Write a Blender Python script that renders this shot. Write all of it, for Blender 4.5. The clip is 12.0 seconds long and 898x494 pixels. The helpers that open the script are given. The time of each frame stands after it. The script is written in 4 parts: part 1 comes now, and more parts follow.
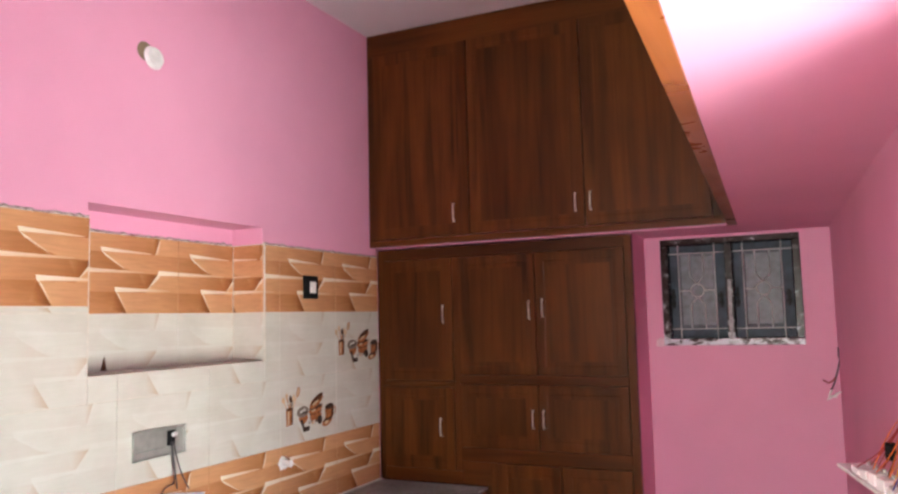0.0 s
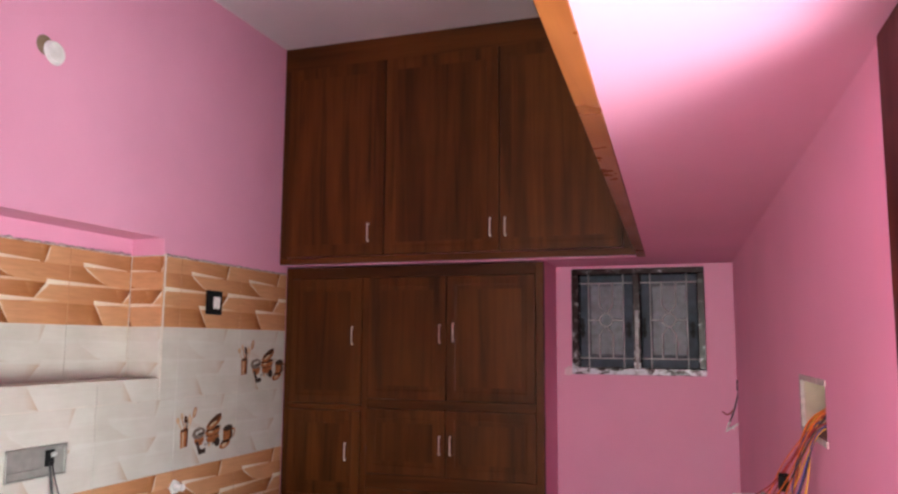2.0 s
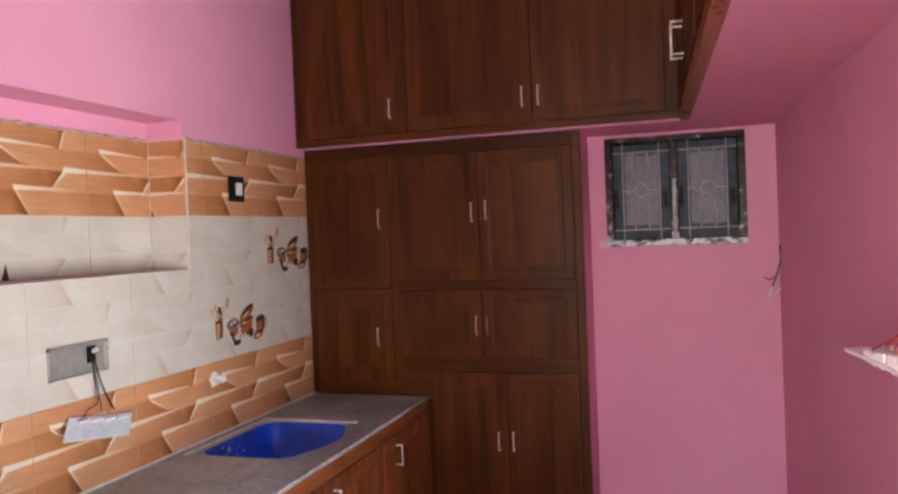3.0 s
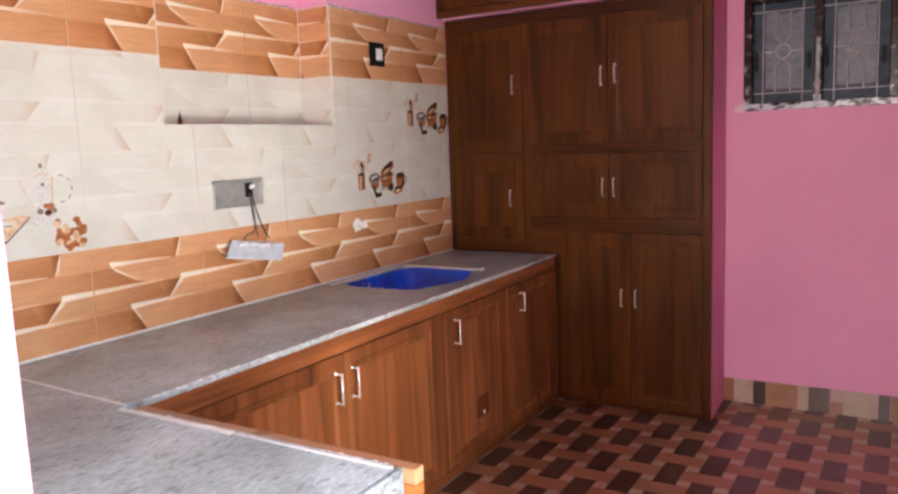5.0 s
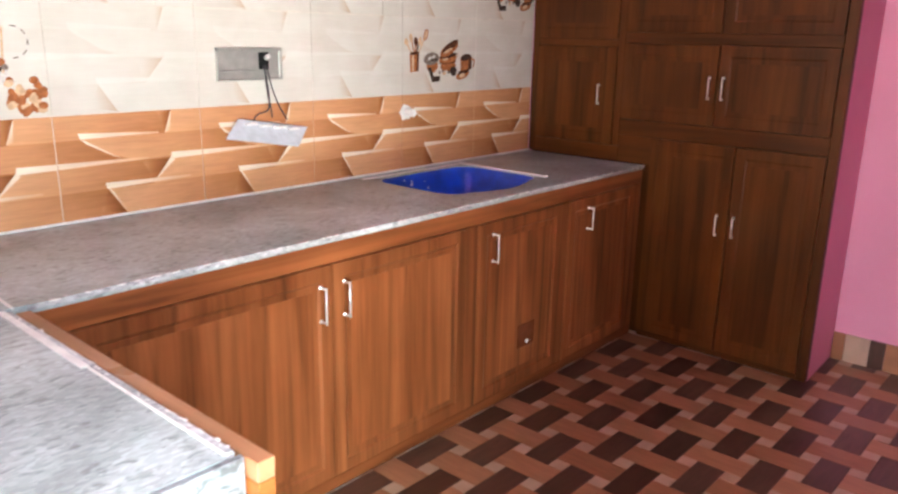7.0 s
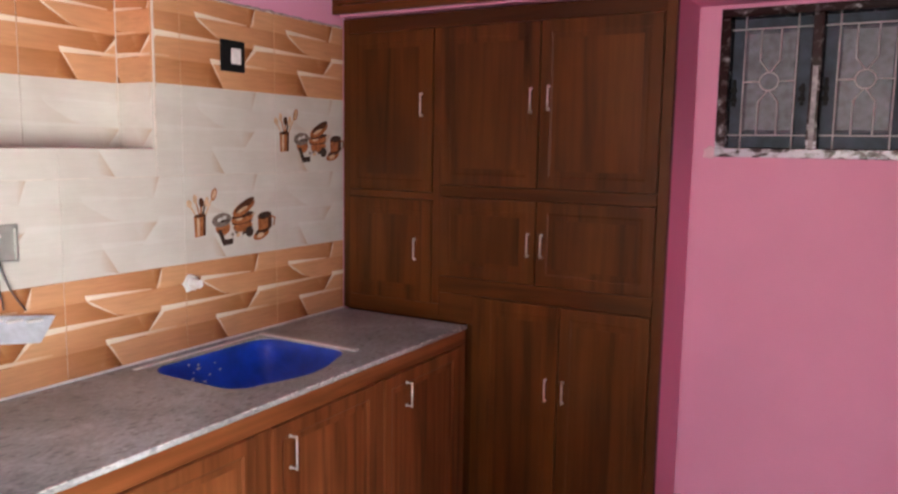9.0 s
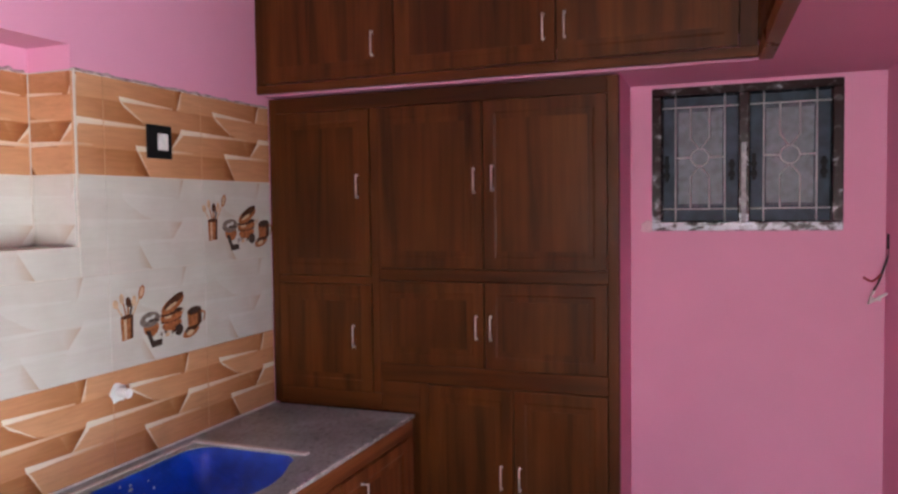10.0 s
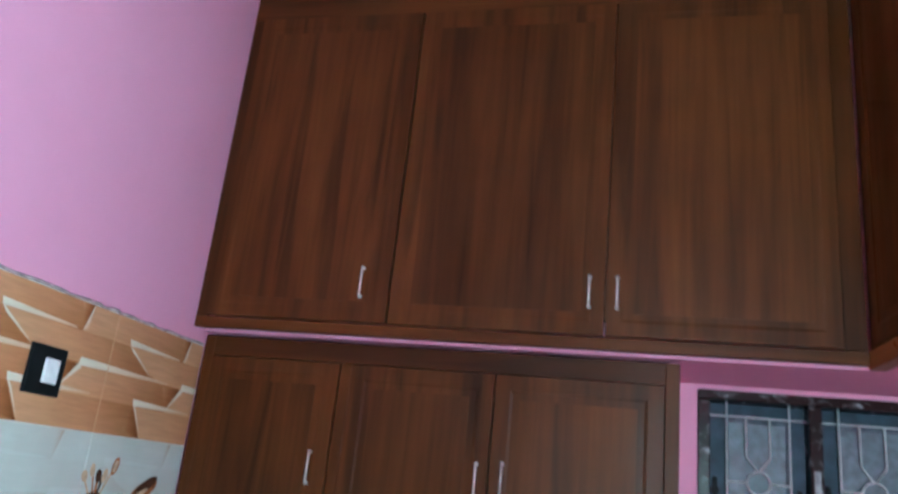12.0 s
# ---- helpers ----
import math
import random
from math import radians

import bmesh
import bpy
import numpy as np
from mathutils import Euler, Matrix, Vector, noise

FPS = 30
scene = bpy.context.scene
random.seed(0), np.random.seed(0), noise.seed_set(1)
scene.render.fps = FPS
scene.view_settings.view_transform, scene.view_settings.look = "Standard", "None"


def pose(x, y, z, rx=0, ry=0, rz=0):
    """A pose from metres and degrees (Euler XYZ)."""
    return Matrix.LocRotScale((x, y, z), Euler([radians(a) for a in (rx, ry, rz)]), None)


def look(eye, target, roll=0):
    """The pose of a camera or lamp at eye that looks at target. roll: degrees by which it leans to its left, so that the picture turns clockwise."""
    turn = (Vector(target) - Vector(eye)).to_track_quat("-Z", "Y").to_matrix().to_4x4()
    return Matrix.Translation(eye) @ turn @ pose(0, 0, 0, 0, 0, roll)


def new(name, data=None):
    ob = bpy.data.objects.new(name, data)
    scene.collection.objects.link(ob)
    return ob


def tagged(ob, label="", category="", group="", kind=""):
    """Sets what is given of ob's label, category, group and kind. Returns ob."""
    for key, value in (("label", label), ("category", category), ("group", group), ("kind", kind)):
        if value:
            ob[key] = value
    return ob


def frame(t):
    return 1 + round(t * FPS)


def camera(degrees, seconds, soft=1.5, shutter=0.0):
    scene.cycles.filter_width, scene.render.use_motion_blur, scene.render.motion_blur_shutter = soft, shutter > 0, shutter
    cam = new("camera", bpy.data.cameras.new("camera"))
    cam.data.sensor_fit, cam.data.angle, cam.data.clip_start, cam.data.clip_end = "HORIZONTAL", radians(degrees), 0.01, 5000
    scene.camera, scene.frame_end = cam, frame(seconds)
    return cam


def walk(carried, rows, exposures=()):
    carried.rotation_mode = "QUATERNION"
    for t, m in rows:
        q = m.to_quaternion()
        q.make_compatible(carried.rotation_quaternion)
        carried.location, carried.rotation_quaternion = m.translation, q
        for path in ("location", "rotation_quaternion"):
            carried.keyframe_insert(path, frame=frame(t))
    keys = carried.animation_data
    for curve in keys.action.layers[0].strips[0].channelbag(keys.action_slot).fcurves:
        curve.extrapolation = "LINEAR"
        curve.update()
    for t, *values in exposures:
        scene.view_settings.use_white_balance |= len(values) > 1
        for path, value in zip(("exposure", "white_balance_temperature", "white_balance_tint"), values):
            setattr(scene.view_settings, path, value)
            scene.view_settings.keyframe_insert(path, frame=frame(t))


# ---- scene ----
cam = camera(60.0, 12.0, soft=2.5, shutter=0.3)
PATH = [
    (0, (2.235, 0.706, 1.669), (1.387, 2.508, 1.853), -1.4),
    (0.5, (2.247, 0.719, 1.661), (1.366, 2.508, 1.822), -1.8),
    (1, (2.255, 0.737, 1.656), (1.429, 2.547, 1.852), -1.4),
    (1.5, (2.241, 0.751, 1.655), (1.535, 2.608, 1.893), -0.1),
    (2, (2.236, 0.763, 1.656), (1.586, 2.639, 1.903), 0.4),
    (2.5, (2.125, 0.805, 1.619), (1.52, 2.708, 1.728), -0.8),
    (3, (1.943, 0.854, 1.597), (1.332, 2.758, 1.567), -2.3),
    (3.5, (1.962, 0.9, 1.523), (1.175, 2.733, 1.388), -2.1),
    (3.7, (2.04, 0.93, 1.515), (1.116, 2.698, 1.381), -1.7),
    (5.3, (2.281, 0.704, 1.387), (1.194, 2.354, 1.084), -2.3),
    (5.5, (2.304, 0.729, 1.388), (1.112, 2.3, 1.056), -1.5),
    (6, (2.32, 0.939, 1.37), (0.994, 2.38, 0.963), -1.0),
    (6.5, (2.295, 1.172, 1.333), (1.013, 2.626, 0.841), 0.8),
    (6.7, (2.285, 1.246, 1.339), (1.006, 2.689, 0.805), 0.9),
    (8.3, (2.16, 1.688, 1.446), (1.045, 3.302, 1.053), 1.9),
    (8.5, (2.166, 1.725, 1.483), (1.138, 3.402, 1.121), 0.7),
    (9, (2.136, 1.756, 1.525), (1.141, 3.472, 1.27), 0.9),
    (9.5, (2.017, 1.746, 1.547), (1.15, 3.538, 1.35), -0.3),
    (10, (1.853, 1.745, 1.601), (1.135, 3.609, 1.503), -0.8),
    (10.5, (1.736, 1.847, 1.629), (1.098, 3.741, 1.533), 0.1),
    (11, (1.587, 1.99, 1.664), (0.94, 3.875, 1.836), 2.7),
    (11.5, (1.414, 2.162, 1.682), (0.965, 4.079, 2.033), 2.9),
    (12, (1.32, 2.322, 1.669), (0.839, 4.169, 2.266), 6.1),
]
EXPO = [(0, 3.08, 6500, 2), (1.5, 3.0, 6500, 6), (2.0, 2.8, 6400, 7), (2.5, 2.7, 6400, 7), (3.5, 3.05, 6500, 8), (5.5, 3.15, 6500, 4), (6.5, 3.45, 6500, 2), (8.5, 3.15, 6600, 8), (9.5, 2.98, 6500, 8), (10.5, 2.85, 5350, 2), (11.2, 3.05, 4750, -14), (12, 3.42, 4350, -25)]
walk(cam, [(t, look(eye, target, roll)) for t, eye, target, roll in PATH], EXPO)

# ---- light ----
world = bpy.data.worlds.new("world")
scene.world = world
world.use_nodes = True
wn = world.node_tree.nodes
sky = wn.new("ShaderNodeTexSky")
sky.sky_type, sky.sun_disc = "NISHITA", False
sky.sun_elevation, sky.sun_rotation = radians(52), radians(175)
wn["Background"].inputs["Strength"].default_value = 0.12
world.node_tree.links.new(sky.outputs["Color"], wn["Background"].inputs["Color"])
sun = new("sun", bpy.data.lights.new("sun", "SUN"))
sun.data.energy, sun.data.angle, sun.data.color = 5.0, radians(0.5), (1, 0.95, 0.88)
sun.matrix_world = look((4.5, -8, 11), (4, 0, 0))
SKY_LIGHT, GROUND_LIGHT, REAR_FILL = 30.0, 34.0, 10.0


def daylight(name, eye, target, wide, tall, watts, colour):
    lamp = bpy.data.lights.new(name, "AREA")
    lamp.shape, lamp.size, lamp.size_y, lamp.energy, lamp.color = "RECTANGLE", wide, tall, watts, colour
    new(name, lamp).matrix_world = look(eye, target)


# area lamps for the sky and sunlit ground outside the side doorway
daylight("daylight_in_doorway", (4.2, 1.05, 2.8), (0.4, 1.9, 0.6), 1.9, 1.8, SKY_LIGHT, (0.88, 0.98, 1.0))
daylight("daylight_from_ground", (4.2, 0.1, 0.65), (2.0, 2.4, 2.1), 1.3, 1.5, GROUND_LIGHT, (0.95, 1.0, 0.95))
# fill lamp added behind the entrance, at a made-up opening
daylight("daylight_in_porch", (1.8, -1.05, 1.5), (1.7, 4.0, 1.5), 0.9, 1.0, REAR_FILL, (0.98, 1.0, 0.94))


# ---- materials ----
def material(name, rough=0.5, metal=0.0, coat=0.0):
    m = bpy.data.materials.new(name)
    m.use_nodes = True
    b = m.node_tree.nodes["Principled BSDF"]
    b.inputs["Roughness"].default_value, b.inputs["Metallic"].default_value = rough, metal
    b.inputs["Coat Weight"].default_value = coat
    return m, m.node_tree.nodes, m.node_tree.links, b


def ramp(nodes, links, source, stops):
    r = nodes.new("ShaderNodeValToRGB")
    el = r.color_ramp.elements
    while len(el) < len(stops):
        el.new(0.5)
    for e, (p, c) in zip(el, stops):
        e.position, e.color = p, (*c, 1)
    links.new(source, r.inputs["Fac"])
    return r.outputs["Color"]


def noise_at(nodes, links, coords, scale, detail=4, stretch=(1, 1, 1), distort=0.0):
    mp, nz = nodes.new("ShaderNodeMapping"), nodes.new("ShaderNodeTexNoise")
    mp.inputs["Scale"].default_value = stretch
    nz.inputs["Scale"].default_value, nz.inputs["Detail"].default_value = scale, detail
    nz.inputs["Distortion"].default_value = distort
    links.new(coords, mp.inputs["Vector"])
    links.new(mp.outputs["Vector"], nz.inputs["Vector"])
    return nz.outputs["Fac"]


def mix(nodes, links, a, b, fac, kind="MIX"):
    n = nodes.new("ShaderNodeMix")
    n.data_type, n.blend_type = "RGBA", kind
    for socket, v in ((n.inputs[6], a), (n.inputs[7], b), (n.inputs[0], fac)):
        if isinstance(v, bpy.types.NodeSocket):
            links.new(v, socket)
        else:
            socket.default_value = (*v, 1) if isinstance(v, tuple) else v
    return n.outputs[2]


def bump(nodes, links, b, height, strength, distance=0.002):
    n = nodes.new("ShaderNodeBump")
    n.inputs["Strength"].default_value, n.inputs["Distance"].default_value = strength, distance
    links.new(height, n.inputs["Height"])
    links.new(n.outputs["Normal"], b.inputs["Normal"])


def place(nodes):
    """World-size coordinates that do not move with the object."""
    return nodes.new("ShaderNodeNewGeometry").outputs["Position"]


def plaster(name, colour, rough=0.6):
    m, n, l, b = material(name, rough)
    p = place(n)
    blotch = noise_at(n, l, p, 1.6, 5)
    dark = tuple(c * 0.93 for c in colour)
    light = tuple(min(1, c * 1.03) for c in colour)
    l.new(ramp(n, l, blotch, [(0.3, dark), (0.7, light)]), b.inputs["Base Color"])
    b.inputs["Specular IOR Level"].default_value = 0.25
    bump(n, l, b, noise_at(n, l, p, 55, 5), 0.12)
    return m


def varnished_wood(name, dark, mid, light, rough=0.4, along="z", wide_by=9.0, streaks=0.7):
    """Stained and varnished wood with its grain along one axis; every board has a figure of its own."""
    m, n, l, b = material(name, rough)
    info, shift, p = n.new("ShaderNodeObjectInfo"), n.new("ShaderNodeVectorMath"), n.new("ShaderNodeVectorMath")
    shift.operation, p.operation = "SCALE", "ADD"
    shift.inputs[0].default_value = (7.3, 5.1, 3.7)
    l.new(info.outputs["Random"], shift.inputs["Scale"])
    l.new(place(n), p.inputs[0])
    l.new(shift.outputs["Vector"], p.inputs[1])
    p = p.outputs["Vector"]
    grain_by = lambda across, length: tuple(length if k == along else across for k in "xyz")
    wide = noise_at(n, l, p, 1.0, 3, grain_by(wide_by, 0.55), 1.2)
    fine = noise_at(n, l, p, 9.0, 6, grain_by(wide_by * 0.9, 0.28))
    board = ramp(n, l, wide, [(0.28, dark), (0.5, mid), (0.74, light)])
    grain = ramp(n, l, fine, [(0.35, (0.78, 0.76, 0.75)), (0.65, (1, 1, 1))])
    streak = noise_at(n, l, p, 1.4, 4, grain_by(wide_by * 1.5, 0.75), 0.9)
    bands = ramp(n, l, streak, [(0.27, (0.3, 0.28, 0.3)), (0.42, (0.84, 0.82, 0.82)), (0.54, (1, 1, 1))])
    cloud = ramp(n, l, noise_at(n, l, p, 2.3, 4), [(0.3, (0.72, 0.7, 0.69)), (0.68, (1.0, 1.0, 1.0))])
    tint = ramp(n, l, info.outputs["Random"], [(0.0, (0.86, 0.83, 0.8)), (0.5, (0.97, 0.97, 0.95)), (1.0, (1.12, 1.1, 1.06))])
    toned = mix(n, l, mix(n, l, board, grain, 0.75, "MULTIPLY"), bands, streaks, "MULTIPLY")
    toned = mix(n, l, mix(n, l, toned, cloud, 1.0, "MULTIPLY"), tint, 1.0, "MULTIPLY")
    l.new(toned, b.inputs["Base Color"])
    l.new(ramp(n, l, noise_at(n, l, p, 5, 4), [(0.3, (rough * 0.8,) * 3), (0.7, (rough * 1.25,) * 3)]), b.inputs["Roughness"])
    b.inputs["Specular IOR Level"].default_value = 0.16
    bump(n, l, b, fine, 0.1)
    return m


PINK = plaster("pink_wall_paint", (0.80, 0.36, 0.53))
CEIL = plaster("ceiling_white_paint", (0.72, 0.66, 0.68), 0.7)
BROWN = ((0.073, 0.023, 0.0054), (0.117, 0.037, 0.008), (0.15, 0.05, 0.0112))
LIGHTBROWN = ((0.16, 0.05, 0.017), (0.27, 0.088, 0.031), (0.35, 0.122, 0.045))
ORANGE_WOOD = ((0.24, 0.075, 0.02), (0.32, 0.105, 0.03), (0.40, 0.145, 0.045))
WOOD = varnished_wood("brown_varnished_wood", *BROWN)
WOOD_X = varnished_wood("brown_varnished_rail_wood", *BROWN, along="x")
TRIM = varnished_wood("orange_varnished_wood", *ORANGE_WOOD, 0.3, "y", 7.0, 0.0)
PALE_TRIM = varnished_wood("pale_orange_edging_wood", (0.40, 0.185, 0.095), (0.5, 0.25, 0.135), (0.57, 0.30, 0.165), 0.3, "x", 7.0, 0.1)
BASEWOOD = varnished_wood("lighter_brown_varnished_wood", *LIGHTBROWN)
BASEWOOD_Y = varnished_wood("lighter_brown_varnished_rail_wood", *LIGHTBROWN, along="y")
DOORWOOD = varnished_wood("dark_door_wood", (0.05, 0.014, 0.010), (0.09, 0.024, 0.016), (0.13, 0.035, 0.02))


def granite(name, base, speck, rough=0.38, fleck=0.6, fine=62, spread=0.56):
    m, n, l, b = material(name, rough)
    p = place(n)
    v = n.new("ShaderNodeTexVoronoi")
    v.inputs["Scale"].default_value = 170
    squash = n.new("ShaderNodeMapping")
    squash.inputs["Scale"].default_value, squash.inputs["Rotation"].default_value = (1.0, 0.45, 0.7), (0, 0, 0.6)
    l.new(p, squash.inputs["Vector"])
    l.new(squash.outputs["Vector"], v.inputs["Vector"])
    cloud = noise_at(n, l, p, 3.5, 7, (1, 1, 1), 0.6)
    tone = ramp(n, l, cloud, [(0.3, tuple(c * 0.62 for c in base)), (0.7, tuple(c * 1.25 for c in base))])
    dots = ramp(n, l, v.outputs["Color"], [(0.2, speck), (0.55, (0.5, 0.5, 0.5)), (0.9, (0.9, 0.9, 0.92))])
    both = mix(n, l, tone, dots, 0.27, "OVERLAY")
    grains = ramp(n, l, noise_at(n, l, p, fine, 3, (1.0, 0.5, 0.8), 0.4), [(spread, (1, 1, 1)), (spread + 0.1, (fleck,) * 3)])
    l.new(mix(n, l, both, grains, 1.0, "MULTIPLY"), b.inputs["Base Color"])
    rough_map = ramp(n, l, noise_at(n, l, p, 9, 4), [(0.3, (rough * 0.95,) * 3), (0.7, (rough * 1.1,) * 3)])
    l.new(rough_map, b.inputs["Roughness"])
    bump(n, l, b, noise_at(n, l, p, 160, 3), 0.12, 0.001)
    return m


STONE = granite("grey_granite", (0.37, 0.435, 0.445), (0.2, 0.2, 0.22), 0.3)
# the worktop's granite, darkened in colour to offset strong light on the end panel
DIMMED_STONE = granite("dimmed_flecked_granite", (0.22, 0.24, 0.255), (0.3, 0.3, 0.32), 0.5, 0.5, 75, 0.54)
RAWEDGE = granite("rough_cut_granite_edge", (0.46, 0.47, 0.48), (0.16, 0.16, 0.18), 0.7)


def plain(name, colour, rough=0.5, metal=0.0, vary=0.12, scale=30):
    m, n, l, b = material(name, rough, metal)
    f = noise_at(n, l, place(n), scale, 4)
    l.new(ramp(n, l, f, [(0.3, tuple(c * (1 - vary) for c in colour)), (0.7, tuple(min(1, c * (1 + vary)) for c in colour))]), b.inputs["Base Color"])
    return m


CHROME = plain("satin_steel", (0.92, 0.91, 0.89), 0.28, 0.68, 0.03)
STEEL = plain("dull_galvanised_steel", (0.42, 0.43, 0.40), 0.45, 0.5)
GROUT = plain("pale_grout", (0.64, 0.58, 0.51), 0.9)
CEMENT = plain("white_cement", (0.75, 0.74, 0.72), 0.9)
BLUE = plain("blue_protective_film", (0.010, 0.085, 0.62), 0.3, 0.0, 0.3, 9)
film = BLUE.node_tree
bump(film.nodes, film.links, film.nodes["Principled BSDF"], noise_at(film.nodes, film.links, place(film.nodes), 16, 5, (1, 1, 1), 1.5), 0.5, 0.01)
BLACK = plain("black_plastic", (0.012, 0.012, 0.013), 0.55)
BLACK.node_tree.nodes["Principled BSDF"].inputs["Specular IOR Level"].default_value = 0.1
WHITE = plain("white_plastic", (0.8, 0.79, 0.78), 0.4)
STICKER = plain("dark_glossy_film", (0.15, 0.047, 0.021), 0.12)
HOLE = plain("bare_brick_cavity", (0.24, 0.17, 0.11), 0.95)
LINING = plain("beige_box_lining", (0.42, 0.34, 0.25), 0.8)
CHIPPED = plain("chipped_plaster", (0.5, 0.43, 0.41), 0.9, 0, 0.35, 60)
EDGE_LINE = plain("grey_pink_filler", (0.42, 0.3, 0.31), 0.9, 0, 0.5, 40)
IRON = plain("painted_iron_grille", (0.6, 0.6, 0.61), 0.5)
GROUND = plain("pale_concrete_ground", (0.56, 0.54, 0.51), 0.9)


def wire_paint(name, colour):
    return plain(name, colour, 0.4, 0.0, 0.05)


RED, YELLOW, ORANGE, WBLUE, WBLACK = (wire_paint(*a) for a in (("red_insulation", (0.32, 0.03, 0.03)), ("yellow_insulation", (0.75, 0.38, 0.03)),
                                                              ("orange_insulation", (0.7, 0.16, 0.02)), ("blue_insulation", (0.06, 0.06, 0.25)), ("black_insulation", (0.03, 0.025, 0.03))))


# ---- building helpers ----
def thing(name, x, y, z, label, category, group="", kind=""):
    e = new(name)
    e.location = (x, y, z)
    e.empty_display_size = 0.1
    return tagged(e, label, category, group, kind)


def part(name, bm, mat, parent=None, label="", smooth=False):
    bmesh.ops.recalc_face_normals(bm, faces=bm.faces)
    me = bpy.data.meshes.new(name)
    bm.to_mesh(me)
    bm.free()
    for m in mat if isinstance(mat, (list, tuple)) else [mat]:
        me.materials.append(m)
    if smooth:
        for f in me.polygons:
            f.use_smooth = True
    ob = new(name, me)
    if parent is not None:
        ob.parent = parent
        if parent.type == "EMPTY":
            ob.matrix_parent_inverse = Matrix.Translation(-Vector(parent.location))
    if label:
        ob["label"] = label
    return ob


def box(x0, y0, z0, x1, y1, z1, bevel=0.0, bm=None, m=None):
    own = bmesh.new()
    bmesh.ops.create_cube(own, size=1)
    bmesh.ops.transform(own, matrix=Matrix.Translation(((x0 + x1) / 2, (y0 + y1) / 2, (z0 + z1) / 2)) @ Matrix.Diagonal((abs(x1 - x0), abs(y1 - y0), abs(z1 - z0), 1)), verts=own.verts)
    if bevel:
        bmesh.ops.bevel(own, geom=own.edges[:], offset=bevel, segments=2, profile=0.5, affect="EDGES")
    if m is not None:
        own.transform(m)
    if bm is None:
        return own
    add(bm, own)
    return bm


def add(bm, other):
    me = bpy.data.meshes.new("join")
    other.to_mesh(me)
    other.free()
    bm.from_mesh(me)
    bpy.data.meshes.remove(me)


def prism(poly, z0, z1):
    """A flat polygon in plan, raised from z0 to z1."""
    bm = bmesh.new()
    low = [bm.verts.new((x, y, z0)) for x, y in poly]
    high = [bm.verts.new((x, y, z1)) for x, y in poly]
    bm.faces.new(low[::-1])
    bm.faces.new(high)
    for i in range(len(poly)):
        j = (i + 1) % len(poly)
        bm.faces.new((low[i], low[j], high[j], high[i]))
    return bm


def tube(points, r, sides=8, rounded=True):
    """A round bar along a line of points."""
    bm = bmesh.new()
    pts = [Vector(p) for p in points]
    rings = []
    up = Vector((0.3, 0.2, 0.93)).normalized()
    for i, p in enumerate(pts):
        d = (pts[min(i + 1, len(pts) - 1)] - pts[max(i - 1, 0)]).normalized()
        a = d.cross(up)
        a = (a if a.length > 0.05 else d.cross(Vector((1, 0, 0)))).normalized()
        b = d.cross(a)
        rings.append([bm.verts.new(p + r * (math.cos(q) * a + math.sin(q) * b)) for q in (2 * math.pi * k / sides for k in range(sides))])
    for s, t in zip(rings, rings[1:]):
        for k in range(sides):
            bm.faces.new((s[k], s[(k + 1) % sides], t[(k + 1) % sides], t[k]))
    bm.faces.new(rings[0][::-1])
    bm.faces.new(rings[-1])
    return bm


def bent(points, steps=6):
    """A smooth line through a few points."""
    p = [Vector(q) for q in points]
    p = [2 * p[0] - p[1]] + p + [2 * p[-1] - p[-2]]
    out = []
    for i in range(1, len(p) - 2):
        for k in range(steps):
            t = k / steps
            out.append(0.5 * (2 * p[i] + (p[i + 1] - p[i - 1]) * t + (2 * p[i - 1] - 5 * p[i] + 4 * p[i + 1] - p[i + 2]) * t * t
                              + (3 * p[i] - p[i - 1] - 3 * p[i + 1] + p[i + 2]) * t ** 3))
    return out + [p[-2]]


def disc(r, depth, m, sides=24, r2=None):
    bm = bmesh.new()
    bmesh.ops.create_cone(bm, cap_ends=True, segments=sides, radius1=r, radius2=r if r2 is None else r2, depth=depth)
    bm.transform(m)
    return bm


# Fronts are built as if they faced -y, with u to the right and v up, and then turned into place.


def facing(x, y, turn):
    return Matrix.Translation((x, y, 0)) @ Matrix.Rotation(radians(turn), 4, "Z")


